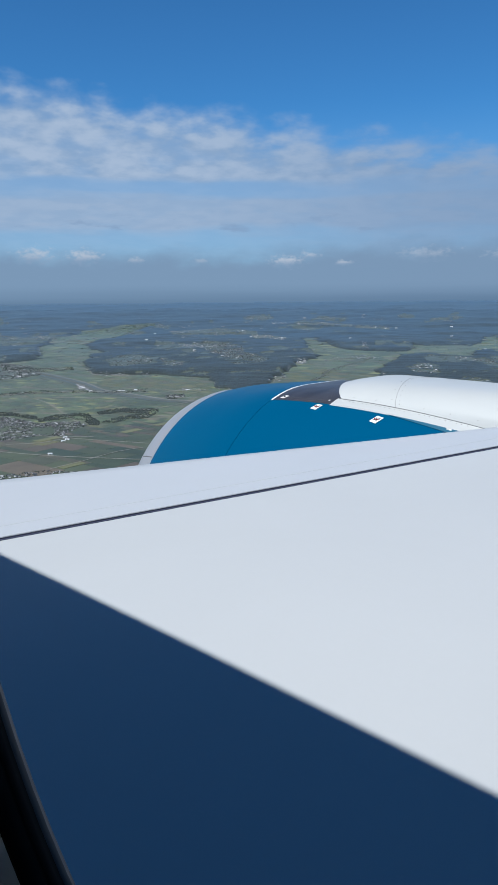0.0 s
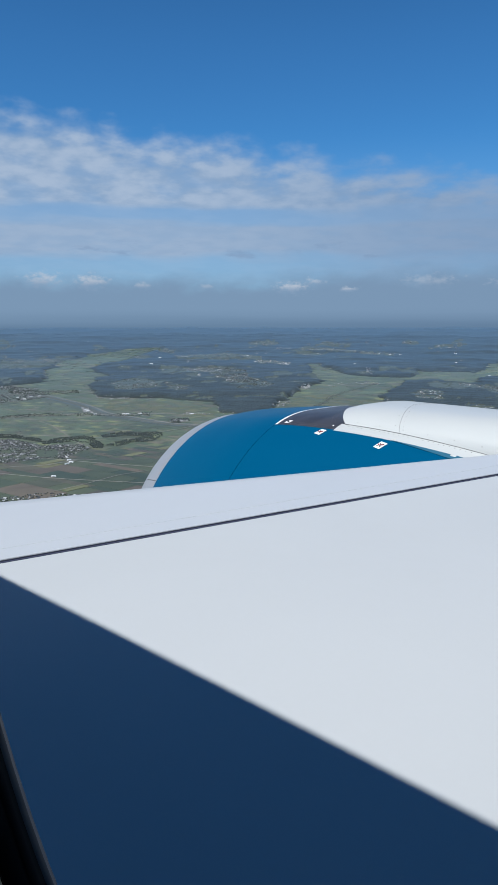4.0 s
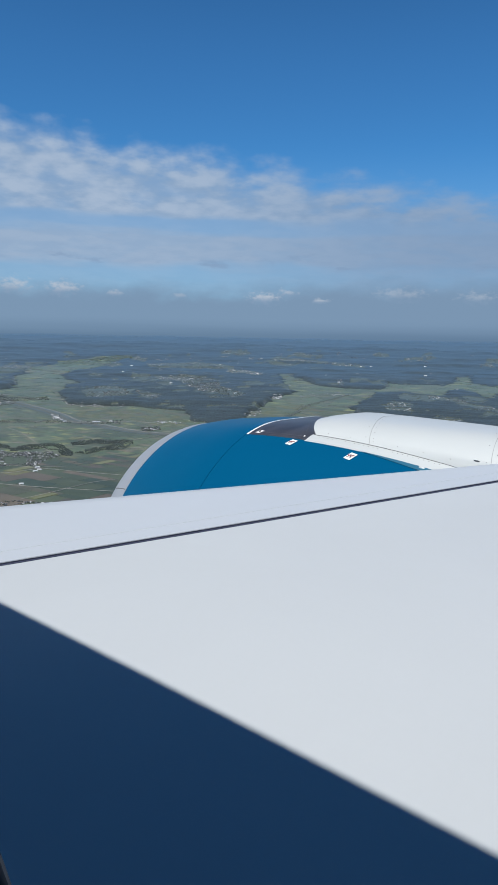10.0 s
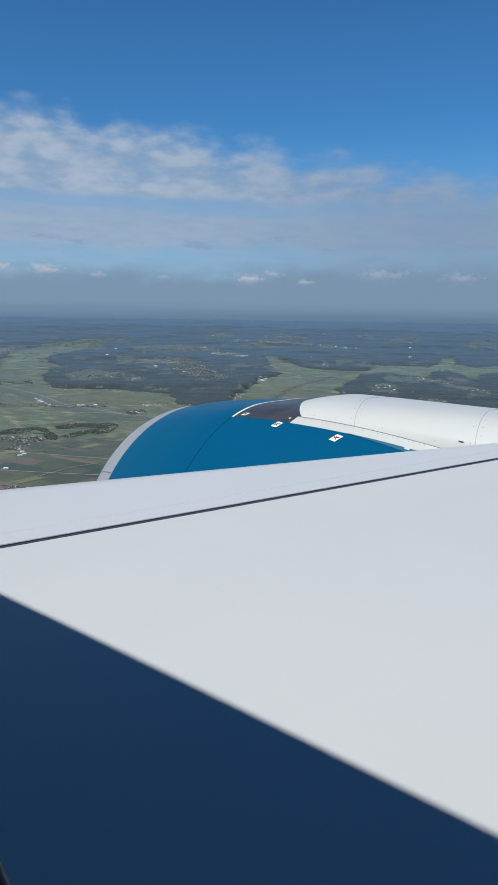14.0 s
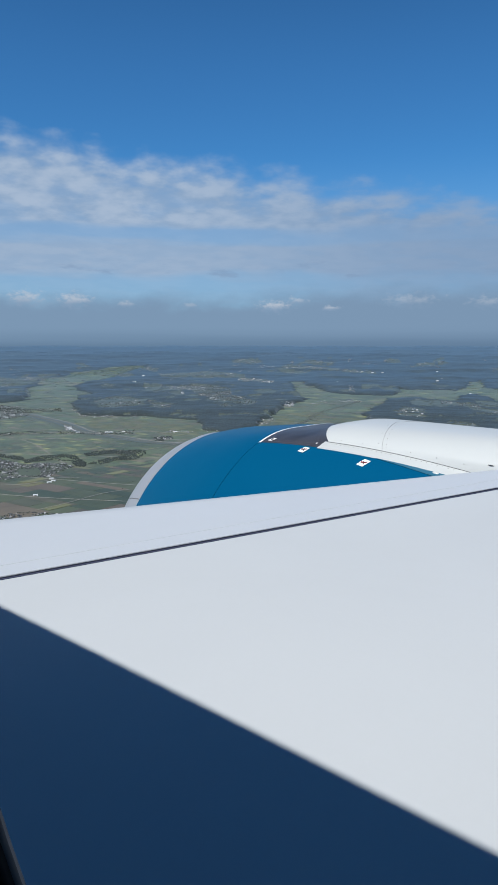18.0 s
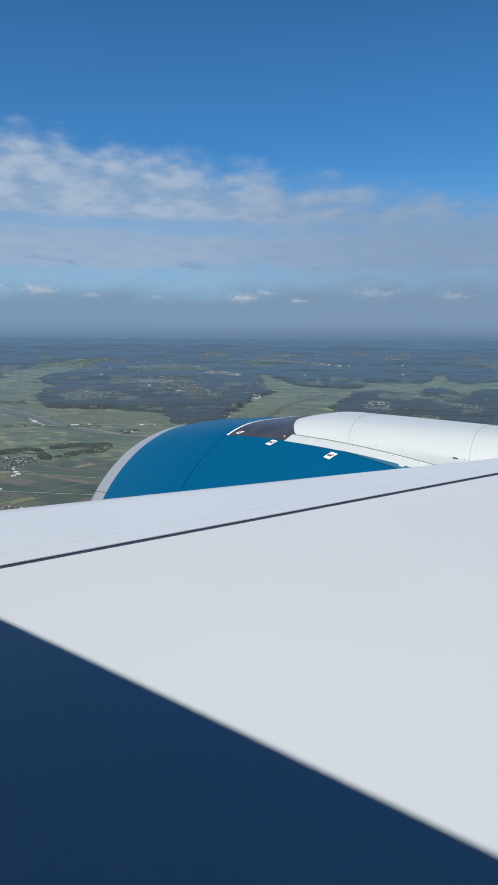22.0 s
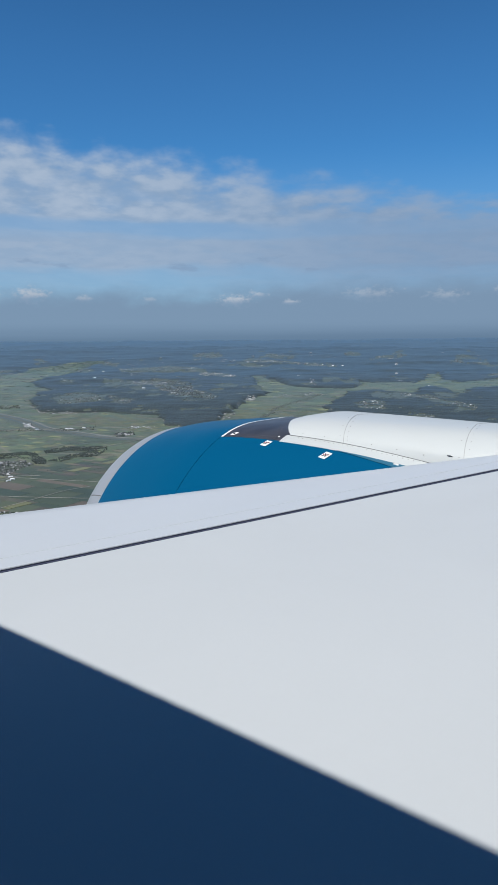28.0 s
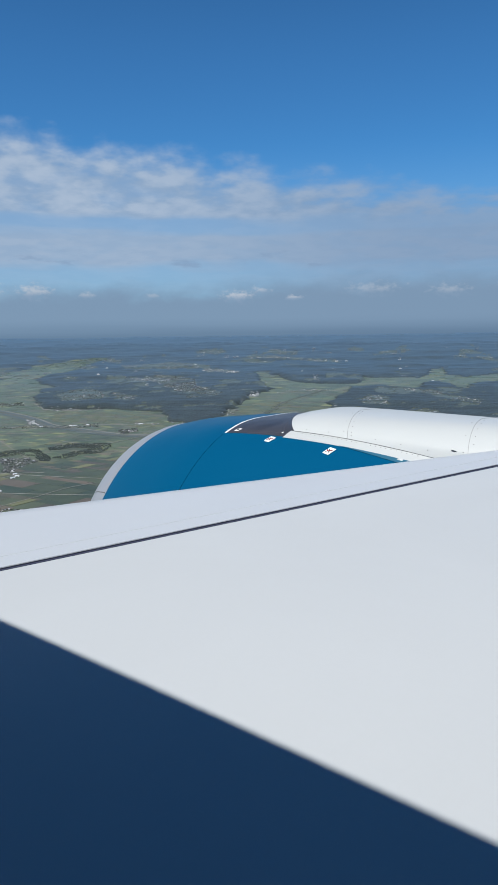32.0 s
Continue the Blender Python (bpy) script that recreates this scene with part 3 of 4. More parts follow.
def decal(x, deg, w, h, mark):
    """A white decal plate on the cowl with a small red mark."""
    dd = math.degrees(h / nacelle_r(x)) / 2
    skew = -0.017
    tilt = 0.3 * dd / w                               # the plates sit askew to the cowl line
    plate = [[round_point(x + u + skew * (v / dd), deg + v + tilt * u, 0.005) for v in span(-dd, dd, 3)] for u in span(-w / 2, w / 2, 3)]
    ob = sheet("decal", plate, STICKER, engine, "small white warning decal with a red mark", depth=-0.003, smooth=False)
    if mark:
        for ua, va, ub, vb, wide, ink in ((-0.024, 0.50, 0.022, -0.50, 0.0050, LINE_DARK), (0.020, 0.46, -0.018, -0.46, 0.0050, LINE_DARK), (-0.026, -0.10, -0.008, 0.20, 0.0085, RED), (0.026, -0.25, 0.006, 0.10, 0.0085, RED)):
            m = [[round_point(x + ua + (ub - ua) * k + e + skew * (va + (vb - va) * k), deg + (va + (vb - va) * k) * dd + tilt * (ua + (ub - ua) * k), 0.0095 if ink is RED else 0.0085) for e in (-wide, wide)] for k in span(0, 1, 3)]
            sheet("decal_mark", m, ink, ob, "red stroke" if ink is RED else "dark stroke", depth=-0.003, smooth=False)
    else:
        m = [[round_point(x + u, deg + v * dd, 0.0095) for v in (-0.5, 0.5)] for u in (-0.008, 0.012)]
        sheet("decal_mark", m, LINE_DARK, ob, "dark bars", depth=-0.003, smooth=False)


decal(-4.63, 26.5, 0.080, 0.095, True)
decal(-3.84, 27.8, 0.080, 0.105, True)
decal(-5.225, 22.4, 0.062, 0.062, False)

shell("lip_joint", span(-7.18, -6.9, 6), [52.9, 53.25], LINE_GREY, "thin joint across the lip ring", off=0.002, depth=-0.003, parent=engine)
hair = [[(lambda p: (p[0], p[1], p[2] + 0.0015))(wing_point(y, joint_s(y) - 0.30 + d)) for d in (0.0, 0.004)] for y in STATIONS[5:26]]
sheet("skin_seam", hair, HAIR, wing, "hairline skin seam", depth=-0.002)

dot = [[round_point(-4.57 + u, 22.3 + v, 0.004) for v in (-0.25, 0.25)] for u in (-0.009, 0.009)]
sheet("fastener_cover", dot, STICKER, engine, "small white fastener cover", depth=-0.003, smooth=False)
slot = []
for u in span(-0.024, 0.024, 6):
    x = -2.68 + u
    slot.append([round_point(x, 19.3 + v * (0.20 - 3.5 * abs(u)), spine_off(x, 19.3) + 0.004) for v in (-1, 0, 1)])
sheet("drain_slot", slot, LINE_DARK, engine, "small dark drain slot", depth=-0.004, smooth=False)
cap = [[round_point(-3.12 + u, 25.2 + v, 0.006 + 0.010 * max(0.0, 1 - (u / 0.03) ** 2 - (v / 0.38) ** 2) ** 0.5) for v in span(-0.38, 0.38, 8)] for u in span(-0.03, 0.03, 10)]
sheet("flange_bump", cap, WHITE, engine, "small white rounded cover beside the flange", depth=-0.003)
# added tapering strip, its paler colour stands for sky reflected in the cowl
reflect_rows = []
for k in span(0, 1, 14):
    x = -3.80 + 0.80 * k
    reflect_rows.append([round_point(x, 24.85 + 2.1 * k * v, 0.0065) for v in (0, 0.5, 1)])
sheet("cowl_reflection", reflect_rows, REFLECTED_BLUE, engine, "pale blue sky reflection painted on the cowl, tapering along the flange", depth=-0.003)

# ---- cabin: fuselage shell with the window that the view goes through ----
HULL_Y, HULL_Z, HULL_R = -2.754, -0.35, 2.9
fuselage = thing("fuselage", "blue-painted aircraft cabin shell with an oval window", "fuselage")
fuselage.rotation_euler = (0, 0, radians(1.7))
WIN_X, WIN_Z = -0.137, 0.0


def hull_point(x, z_or_deg, r, by_deg=False):
    a = radians(z_or_deg) if by_deg else math.asin((z_or_deg - HULL_Z) / r)
    return (x, HULL_Y + r * math.cos(a), HULL_Z + r * math.sin(a))


def oval(a, b, n=2.2, k=64, cx=WIN_X, cz=WIN_Z):
    pts = []
    for i in range(k):
        t = 2 * math.pi * i / k
        c, s = math.cos(t), math.sin(t)
        pts.append((cx + a * math.copysign(abs(c) ** (2 / n), c), cz + b * math.copysign(abs(s) ** (2 / n), s)))
    return pts


def hull_shell(name, r, mat, hole, label):
    """The tube, with a square left out round the window and filled up to the window's oval."""
    x0, x1, z0, z1 = WIN_X - 0.5, WIN_X + 0.5, WIN_Z - 0.6, WIN_Z + 0.6
    a0, a1 = math.degrees(math.asin((z0 - HULL_Z) / r)), math.degrees(math.asin((z1 - HULL_Z) / r))
    xs = sorted([-20, -15, -10, x0, x1, 10, 15, 20] + [0.9 + 0.62 * i + d for i in range(-14, 13) if i not in (-2, -1) for d in (-0.14, 0.14)])
    degs = span(a0, a1, 8) + span(a1, a0 + 360, 88)[1:-1]
    verts = [hull_point(x, d, r, True) for x in xs for d in degs]
    k = len(degs)
    faces = []
    for i in range(len(xs) - 1):
        for j in range(k):
            if xs[i] == x0 and j < 8:
                continue
            if xs[i + 1] - xs[i] < 0.29 and 170 < degs[j] < 182:      # the windows on the sunny side
                continue
            n = (j + 1) % k
            faces.append((i * k + j, i * k + n, (i + 1) * k + n, (i + 1) * k + j))
    for i in (0, len(xs) - 1):
        faces.append(tuple(i * k + j for j in (range(k) if i else reversed(range(k)))))
    base = len(verts)
    count = 64
    outer = []
    for i in range(count):
        t = 2 * math.pi * i / count
        c, s = math.cos(t), math.sin(t)
        m = max(abs(c), abs(s))
        outer.append((WIN_X + 0.5 * c / m, WIN_Z + 0.6 * s / m))
    for (ox, oz), (hx, hz) in zip(outer, hole):
        for f in (0, 0.5, 1):
            verts.append(hull_point(ox + (hx - ox) * f, oz + (hz - oz) * f, r))
    for i in range(count):
        n = (i + 1) % count
        for f in range(2):
            faces.append((base + i * 3 + f, base + n * 3 + f, base + n * 3 + f + 1, base + i * 3 + f + 1))
    return mesh_object(name, verts, faces, mat, fuselage, label, False)


hull_shell("outer_skin", HULL_R, SKIN, oval(0.248, 0.374, cx=-0.178, cz=0.0), "blue painted outer skin")
PANE_A, PANE_B, PANE_N, PANE_X, PANE_Z = 0.1500, 0.2700, 2.41, -0.1265, 0.0070


def pane_oval(grow):
    return oval(PANE_A + grow, PANE_B + grow, PANE_N, 64, PANE_X, PANE_Z)


def pane_ring(name, profile, mat, label):
    """A ring round the window's opening, from its cabin side to its outer side."""
    rings = [[hull_point(x, z, HULL_R + dr) for x, z in pane_oval(grow)] for dr, grow in profile]
    sheet(name, [r + [r[0]] for r in rings], mat, fuselage, label, depth=0.002)


hull_shell("cabin_lining", HULL_R - 0.041, LINING, pane_oval(-0.006), "pale grey cabin lining")
pane_ring("window_gasket", ((-0.0405, -0.004), (-0.043, -0.005), (-0.043, -0.008), (-0.0405, -0.0085), (-0.040, -0.0095), (-0.0375, -0.006), (-0.037, -0.007), (-0.034, -0.0055), (-0.033, -0.002), (-0.0292, 0.0002)), RUBBER, "black ribbed rubber window gasket")
pane_ring("window_rim", ((-0.0292, 0.0003), (-0.0288, -0.0002), (-0.028, 0.0), (-0.026, 0.006), (-0.016, 0.03)), RIM, "thin grey rim of the window opening")

# ---- landscape: a plain with fields, wooded hills, a river, villages and a far upland ----
GROUND_Z = -96.0
PLAIN = [(-1132, 187), (-1055, 410), (-1066, 491), (-1093, 564), (-1157, 605), (-1277, 670), (-1410, 735), (-1468, 800), (-1603, 862), (-1716, 950), (-1877, 1110), (-2009, 1201), (-2043, 1270), (-2119, 1398), (-2194, 1472), (-2218, 1631), (-2198, 1662), (-2086, 1577), (-1957, 1403), (-1812, 1266), (-1619, 1085), (-1530, 961), (-1401, 851), (-1263, 770), (-1144, 734), (-1136, 698), (-994, 593), (-901, 548), (-817, 506), (-786, 507), (-735, 554), (-709, 551), (-674, 569), (-642, 565), (-574, 512), (-547, 505), (-536, 524), (-546, 558), (-587, 634), (-395, 523), (-146, 358), (-167, 170), (-298, 43)]
VALLEY = [(-531, 537), (-573, 604), (-610, 659), (-653, 724), (-713, 804), (-733, 876), (-776, 934), (-857, 1006), (-971, 1130), (-1154, 1321), (-1149, 1370), (-1020, 1227), (-1003, 1247), (-901, 1128), (-816, 1077), (-760, 1074), (-715, 1103), (-727, 1155), (-810, 1290), (-755, 1271), (-731, 1324), (-681, 1303), (-719, 1423), (-820, 1645), (-839, 1746), (-681, 1437), (-624, 1392), (-584, 1636), (-478, 1344), (-532, 1264), (-517, 1184), (-481, 1088), (-506, 1109), (-561, 1193), (-623, 1250), (-634, 1237), (-561, 1066), (-596, 1080), (-650, 1095), (-670, 1034), (-631, 957), (-575, 833), (-518, 747), (-485, 715), (-463, 703), (-396, 708), (-338, 670), (-193, 553), (-146, 358), (-230, 276)]
CLEARING_VILLAGE = [(-979, 628), (-1030, 677), (-1047, 718), (-1013, 737), (-933, 698), (-877, 649), (-863, 606), (-839, 566), (-872, 568)]
SLOPE_VILLAGE = [(-930, 702), (-896, 708), (-844, 687), (-778, 622), (-791, 620), (-867, 660)]
TOWN = [(-1224, 1044), (-1152, 1065), (-1061, 1021), (-920, 889), (-854, 864), (-761, 796), (-703, 705), (-739, 691), (-869, 791), (-984, 858)]
TAN_CLEARING = [(-979, 1010), (-994, 1074), (-935, 1036), (-876, 962), (-907, 948)]
EAST_CLEARING = [(-611, 1012), (-593, 1065), (-539, 1025), (-514, 951), (-554, 935)]
EAST_CLEARING_B = [(-538, 1091), (-507, 1091), (-478, 1060), (-458, 997), (-490, 1004)]
FAR_STREET = [(-1726, 1942), (-1677, 2000), (-1549, 1990), (-1412, 1992), (-1294, 1928), (-1224, 1813), (-1328, 1842), (-1471, 1876), (-1605, 1821)]
FAR_STREET_B = [(-1747, 1360), (-1684, 1447), (-1751, 1580), (-1549, 1517), (-1384, 1351), (-1482, 1273), (-1534, 1203)]
FAR_STREET_C = [(-1355, 1338), (-1301, 1359), (-1213, 1332), (-1131, 1232), (-1195, 1229), (-1254, 1237)]
FAR_STREET_D = [(-1252, 974), (-1196, 1010), (-1119, 1009), (-1043, 933), (-1144, 920)]
WOOD_EDGE_ROW = [(-913, 549), (-837, 519), (-798, 515), (-746, 562), (-723, 545), (-774, 499), (-799, 492), (-883, 529)]
SOUTH_EDGE = [(-617, 547), (-569, 526), (-554, 542), (-570, 581), (-624, 675), (-582, 640), (-547, 572), (-523, 517), (-533, 493), (-577, 510)]
VALLEY_HOUSES = [(-737, 888), (-724, 956), (-676, 973), (-650, 936), (-688, 909), (-699, 850)]
VALLEY_HAMLET = [(-733, 827), (-730, 846), (-696, 809), (-700, 790)]
VALLEY_END = [(-894, 1221), (-886, 1230), (-783, 1092), (-793, 1080)]
EAST_EDGE = [(-575, 820), (-548, 801), (-491, 727), (-464, 711), (-450, 708), (-436, 681), (-469, 688), (-521, 744)]
EAST_VILLAGE = [(-561, 914), (-503, 873), (-443, 769), (-487, 780), (-531, 843)]
EAST_VILLAGE_B = [(-419, 776), (-379, 773), (-340, 736), (-351, 703), (-392, 720)]
EAST_VILLAGE_C = [(-578, 1048), (-523, 1042), (-445, 959), (-395, 941), (-364, 869), (-409, 883), (-490, 977), (-545, 989)]
WEST_TOWN = [(-1098, 453), (-1065, 492), (-979, 500), (-913, 481), (-859, 446), (-835, 399), (-847, 348)]
WEST_SPECKS = [(-1812, 811), (-1916, 992), (-1815, 973), (-1808, 1040), (-1566, 869), (-1470, 760), (-1470, 657)]
HEDGE_ROW = [(-1009, 466), (-951, 490), (-924, 536), (-877, 509), (-897, 462), (-950, 438)]
ROADSIDE = [(-715, 317), (-706, 362), (-677, 387), (-640, 420), (-627, 455), (-604, 438), (-620, 406), (-660, 377), (-684, 351), (-690, 305)]
FARM_ROW = [(-599, 479), (-576, 496), (-561, 483), (-580, 463)]
HAMLET = [(-565, 433), (-559, 452), (-538, 437), (-540, 416)]
BRIDGE_YARD = [(-724, 422), (-702, 421), (-668, 404), (-675, 396)]
NEAR_VILLAGE = [(-582, 242), (-548, 260), (-510, 260), (-503, 276), (-492, 287), (-471, 282), (-461, 262), (-447, 247), (-460, 234), (-463, 211), (-468, 194)]
WING_VILLAGE = [(-369, 157), (-363, 184), (-346, 195), (-338, 201), (-329, 194), (-338, 171), (-349, 149)]
BELT_A = [(-528, 270), (-537, 290), (-533, 311), (-522, 314), (-480, 299), (-465, 289), (-472, 285), (-500, 295), (-513, 281), (-515, 263)]
BELT_B = [(-522, 323), (-530, 347), (-513, 360), (-501, 373), (-486, 365), (-464, 336), (-471, 321), (-465, 304), (-477, 299), (-487, 324), (-489, 348), (-508, 338), (-507, 316)]
BELT_C = [(-599, 259), (-577, 274), (-541, 276), (-525, 268), (-558, 263), (-578, 250)]
RIPE_WEST = [(-777, 485), (-718, 541), (-645, 553), (-566, 500), (-542, 457), (-636, 462), (-679, 430)]
RIPE_VALLEY = [(-522, 546), (-624, 709), (-622, 769), (-506, 730), (-426, 647), (-440, 564)]
RIVER = [(-941, 387), (-924, 443), (-883, 454), (-821, 446), (-760, 436), (-708, 423), (-663, 409), (-632, 407), (-606, 408), (-577, 408), (-541, 409), (-505, 426)]
STREAM = [(-507, 548), (-514, 584), (-536, 635), (-557, 676), (-592, 732), (-619, 798), (-647, 877), (-676, 956)]
ROAD_WEST = [(-698, 303), (-692, 342), (-676, 366), (-665, 393), (-628, 412), (-615, 447), (-583, 467)]
ROAD_DIAG = [(-645, 328), (-604, 321), (-535, 299), (-487, 284)]
ROAD_EDGE = [(-948, 454), (-904, 491), (-893, 517), (-881, 531), (-802, 500), (-759, 516)]
ROAD_NEAR = [(-448, 204), (-436, 222), (-436, 239), (-439, 249), (-428, 261)]
ROAD_LOW = [(-361, 190), (-365, 214), (-372, 243), (-370, 263)]
ROAD_VALLEY = [(-709, 854), (-695, 918), (-663, 954), (-595, 934)]
ROAD_MID = [(-548, 353), (-505, 359), (-503, 390), (-516, 442)]
HALLS = [(-632, 421), (-629, 424), (-696, 412), (-685, 408), (-653, 398), (-624, 437), (-581, 476), (-878, 436), (-857, 416), (-878, 448), (-1336, 973), (-1247, 1884), (-1329, 1889), (-1269, 1859), (-1486, 1436), (-1640, 1225), (-877, 416), (-1186, 1281), (-841, 1508), (-617, 1234), (-1110, 1986), (-1035, 867), (-887, 807), (-398, 210), (-429, 237), (-432, 242), (-440, 245), (-1014, 1338)]
RIPE_PLOTS = [(-530, 352), (-427, 294), (-445, 235), (-543, 343), (-433, 330), (-560, 464), (-361, 204)]
rng = np.random.default_rng(4)
REACH = 4850.0


def upland(r):
    """The plain rises into a far upland."""
    t = np.clip((np.asarray(r, float) - 2000) / 2850, 0, 1)
    return 76 * t * t * (3 - 2 * t)


ring_r = [150, 300, 420, 560, 740, 1000, 1350, 1700] + [2000 + 190 * i for i in range(16)]
gv = [(r * math.sin(radians(a)), r * math.cos(radians(a)), GROUND_Z + float(upland(r))) for r in ring_r for a in range(0, 360, 4)]
gf = grid_faces(len(ring_r), 90, True) + [tuple(range(89, -1, -1))]
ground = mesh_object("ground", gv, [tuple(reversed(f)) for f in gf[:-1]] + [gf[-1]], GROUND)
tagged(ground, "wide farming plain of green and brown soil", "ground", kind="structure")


def inside(poly, x, y):
    """Which of the points lie in the outline."""
    hit = np.zeros(np.shape(x), bool)
    for (ax, ay), (bx, by) in zip(poly, poly[1:] + poly[:1]):
        cross = ((ay > y) != (by > y)) & (x < (bx - ax) * (y - ay) / ((by - ay) or 1e-9) + ax)
        hit ^= cross
    return hit


def ripple(x, y, s):
    """Smooth pseudo-random field, about -1 to 1."""
    v = 0
    for k, (a, b, p) in enumerate(((1.0, 0.3, 0.4), (-0.5, 1.1, 2.1), (0.9, -1.3, 4.0), (2.1, 1.2, 1.0), (-1.7, 2.3, 5.2), (3.1, -0.4, 3.3))):
        v = v + np.sin((a * x + b * y) / s + p) / (1 + 0.4 * k)
    return v / 2.6


def rough_field(x, y, octaves=4, seed=0.0):
    """Uneven field of several scales, about -1 to 1, with ragged outlines."""
    total, amp, norm = 0.0, 1.0, 0.0
    for k in range(octaves):
        xi, yi = np.floor(x), np.floor(y)
        u, v = x - xi, y - yi
        u, v = u * u * (3 - 2 * u), v * v * (3 - 2 * v)

        def corner(i, j):
            h = np.sin((xi + i) * 12.9898 + (yi + j) * 78.233 + seed + k * 3.7) * 43758.5453
            return h - np.floor(h)
        n = (corner(0, 0) * (1 - u) + corner(1, 0) * u) * (1 - v) + (corner(0, 1) * (1 - u) + corner(1, 1) * u) * v
        total, norm = total + amp * (2 * n - 1), norm + amp
        x, y, amp = x * 2.03 + 5.1, y * 2.03 + 1.7, amp * 0.6
    return total / norm * 1.5


CLEARINGS = (CLEARING_VILLAGE, SLOPE_VILLAGE, TOWN, TAN_CLEARING, EAST_CLEARING, EAST_CLEARING_B, FAR_STREET, FAR_STREET_B, FAR_STREET_C, FAR_STREET_D, EAST_VILLAGE, EAST_VILLAGE_B, EAST_VILLAGE_C, WEST_SPECKS)


def settled(X, Y):
    """How much the hills are lived in: most round the town, little far to the east."""
    a = np.degrees(np.arctan2(X, Y))
    return 0.12 * np.exp(-((a + 46) / 8.0) ** 2) - 0.03 * (a > -36)


def glades(X, Y):
    """Narrow fields and lanes that open the wooded hills."""
    R = np.hypot(X, Y)
    A, Q = np.degrees(np.arctan2(X, Y)), 116000 / R
    dash = rough_field(A * 0.55, Q * 0.21 + 0.12 * A, 5, 1.3) + settled(X, Y)
    return (dash > np.where(R < 1350, 0.62, 0.52)) & (R > 820) & (R < 3300)


def waver(X, Y):
    """Places shifted a little, so that outlines become ragged."""
    wob = 3.5 + np.hypot(X, Y) * 0.0040
    return (X + wob * (0.6 * ripple(X, Y, 26) + 1.2 * rough_field(X / 26, Y / 26, 5, 2.0)),
            Y + wob * (0.6 * ripple(Y, X, 31) + 1.2 * rough_field(X / 26, Y / 26, 5, 9.0)))


def low_land(X, Y):
    """The level plain and its side valley."""
    u, v = waver(X, Y)
    return inside(PLAIN, u, v) | inside(VALLEY, u, v) | (np.hypot(X, Y) < 540)


def cleared(X, Y):
    """Clearings on the hills: villages with their gardens, narrow fields."""
    u, v = waver(X, Y)
    speckle = rough_field(X / 17, Y / 17, 4, 6.0)
    free = glades(X, Y)
    for c in CLEARINGS:
        free |= inside(c, u, v) & (speckle > (-0.55 if c in (CLEARING_VILLAGE, TAN_CLEARING, EAST_CLEARING) else -0.10))
    return free


# the hills: one relief, with crowns where it is wooded, cut into woods by bearing and distance
radii, r = [], 520.0
while r < REACH - 2:
    radii.append(r)
    r += max(0.9, 0.62 * r * r / 116000)
radii.append(REACH)
STEP = 0.062
bearings = np.arange(-80, -8, STEP)
R, A = np.meshgrid(radii, np.radians(bearings), indexing="ij")
A = A + rng.uniform(-0.0004, 0.0004, A.shape)
R = np.minimum(R * (1 + rng.uniform(-0.0010, 0.0010, R.shape)), REACH)
X, Y = R * np.sin(A), R * np.cos(A)
level = low_land(X, Y)
bare = cleared(X, Y) & ~level
shut = ~level & ~bare
acc = (~level).astype(float)
for _ in range(22):
    p = np.pad(acc, 1, mode="edge")
    acc = (p[:-2, 1:-1] + p[2:, 1:-1] + p[1:-1, :-2] + p[1:-1, 2:] + p[1:-1, 1:-1]) / 5
soft = np.clip(acc * 2 - 1, 0, 1)
calm = 1 / (1 + (R / 1500) ** 4)
hill = 0.8 + 3.4 * np.clip(0.30 + ripple(X, Y, 95) + 0.45 * ripple(Y, X, 37), 0, 1.6)
relief = GROUND_Z + upland(R) + hill * soft * np.clip(R / 1100, 0.6, 1.5)
Z = relief + np.where(shut, 1.0 + 0.40 * calm * rng.uniform(-1, 1, R.shape) + 0.45 * calm * ripple(X, Y, 9), np.where(bare, 0.25, -0.4))
Z[-1] = GROUND_Z + upland(REACH) + 2 + 1.2 * ripple(X[-1], Y[-1], 140)
crest = np.stack([X, Y, Z], -1).reshape(-1, 3)
rows, cols = R.shape
ii, jj = np.meshgrid(np.arange(rows - 1), np.arange(cols - 1), indexing="ij")
corner0 = (ii * cols + jj).reshape(-1)
quads = np.stack([corner0 + cols, corner0 + cols + 1, corner0 + 1, corner0], -1)
wooded, open_hill = shut.reshape(-1)[quads], bare.reshape(-1)[quads]
fallow = quads[(open_hill.sum(1) >= 2) | (open_hill.any(1) & ~wooded.any(1))]
quads = quads[wooded.any(1) & (open_hill.sum(1) < 2)]
mid = crest[quads[:, 0]]
far = np.hypot(mid[:, 0], mid[:, 1])
far = far * (1 + 0.10 * rough_field(mid[:, 0] / 260, mid[:, 1] / 260, 5, 3.0) + 0.01 * rng.uniform(-1, 1, len(far)))
side = np.degrees(np.arctan2(mid[:, 0], mid[:, 1])) + 0.6 * ripple(mid[:, 0], mid[:, 1], 40)


def lie(x, y):
    """Height of the bare ground at a place."""
    r = math.hypot(x, y)
    if r < 525:
        return GROUND_Z
    i = min(int(np.searchsorted(radii, r)), rows - 1)
    j = min(max(int(round((math.degrees(math.atan2(x, y)) + 80) / STEP)), 0), cols - 1)
    return float(relief[i, j])


def wood(pick, mat, label):
    q = quads[pick]
    used, back = np.unique(q, return_inverse=True)
    ob = mesh_object("wood", crest[used].tolist(), back.reshape(-1, 4).tolist(), mat, smooth=True)
    tagged(ob, label, "woodland", kind="stuff")


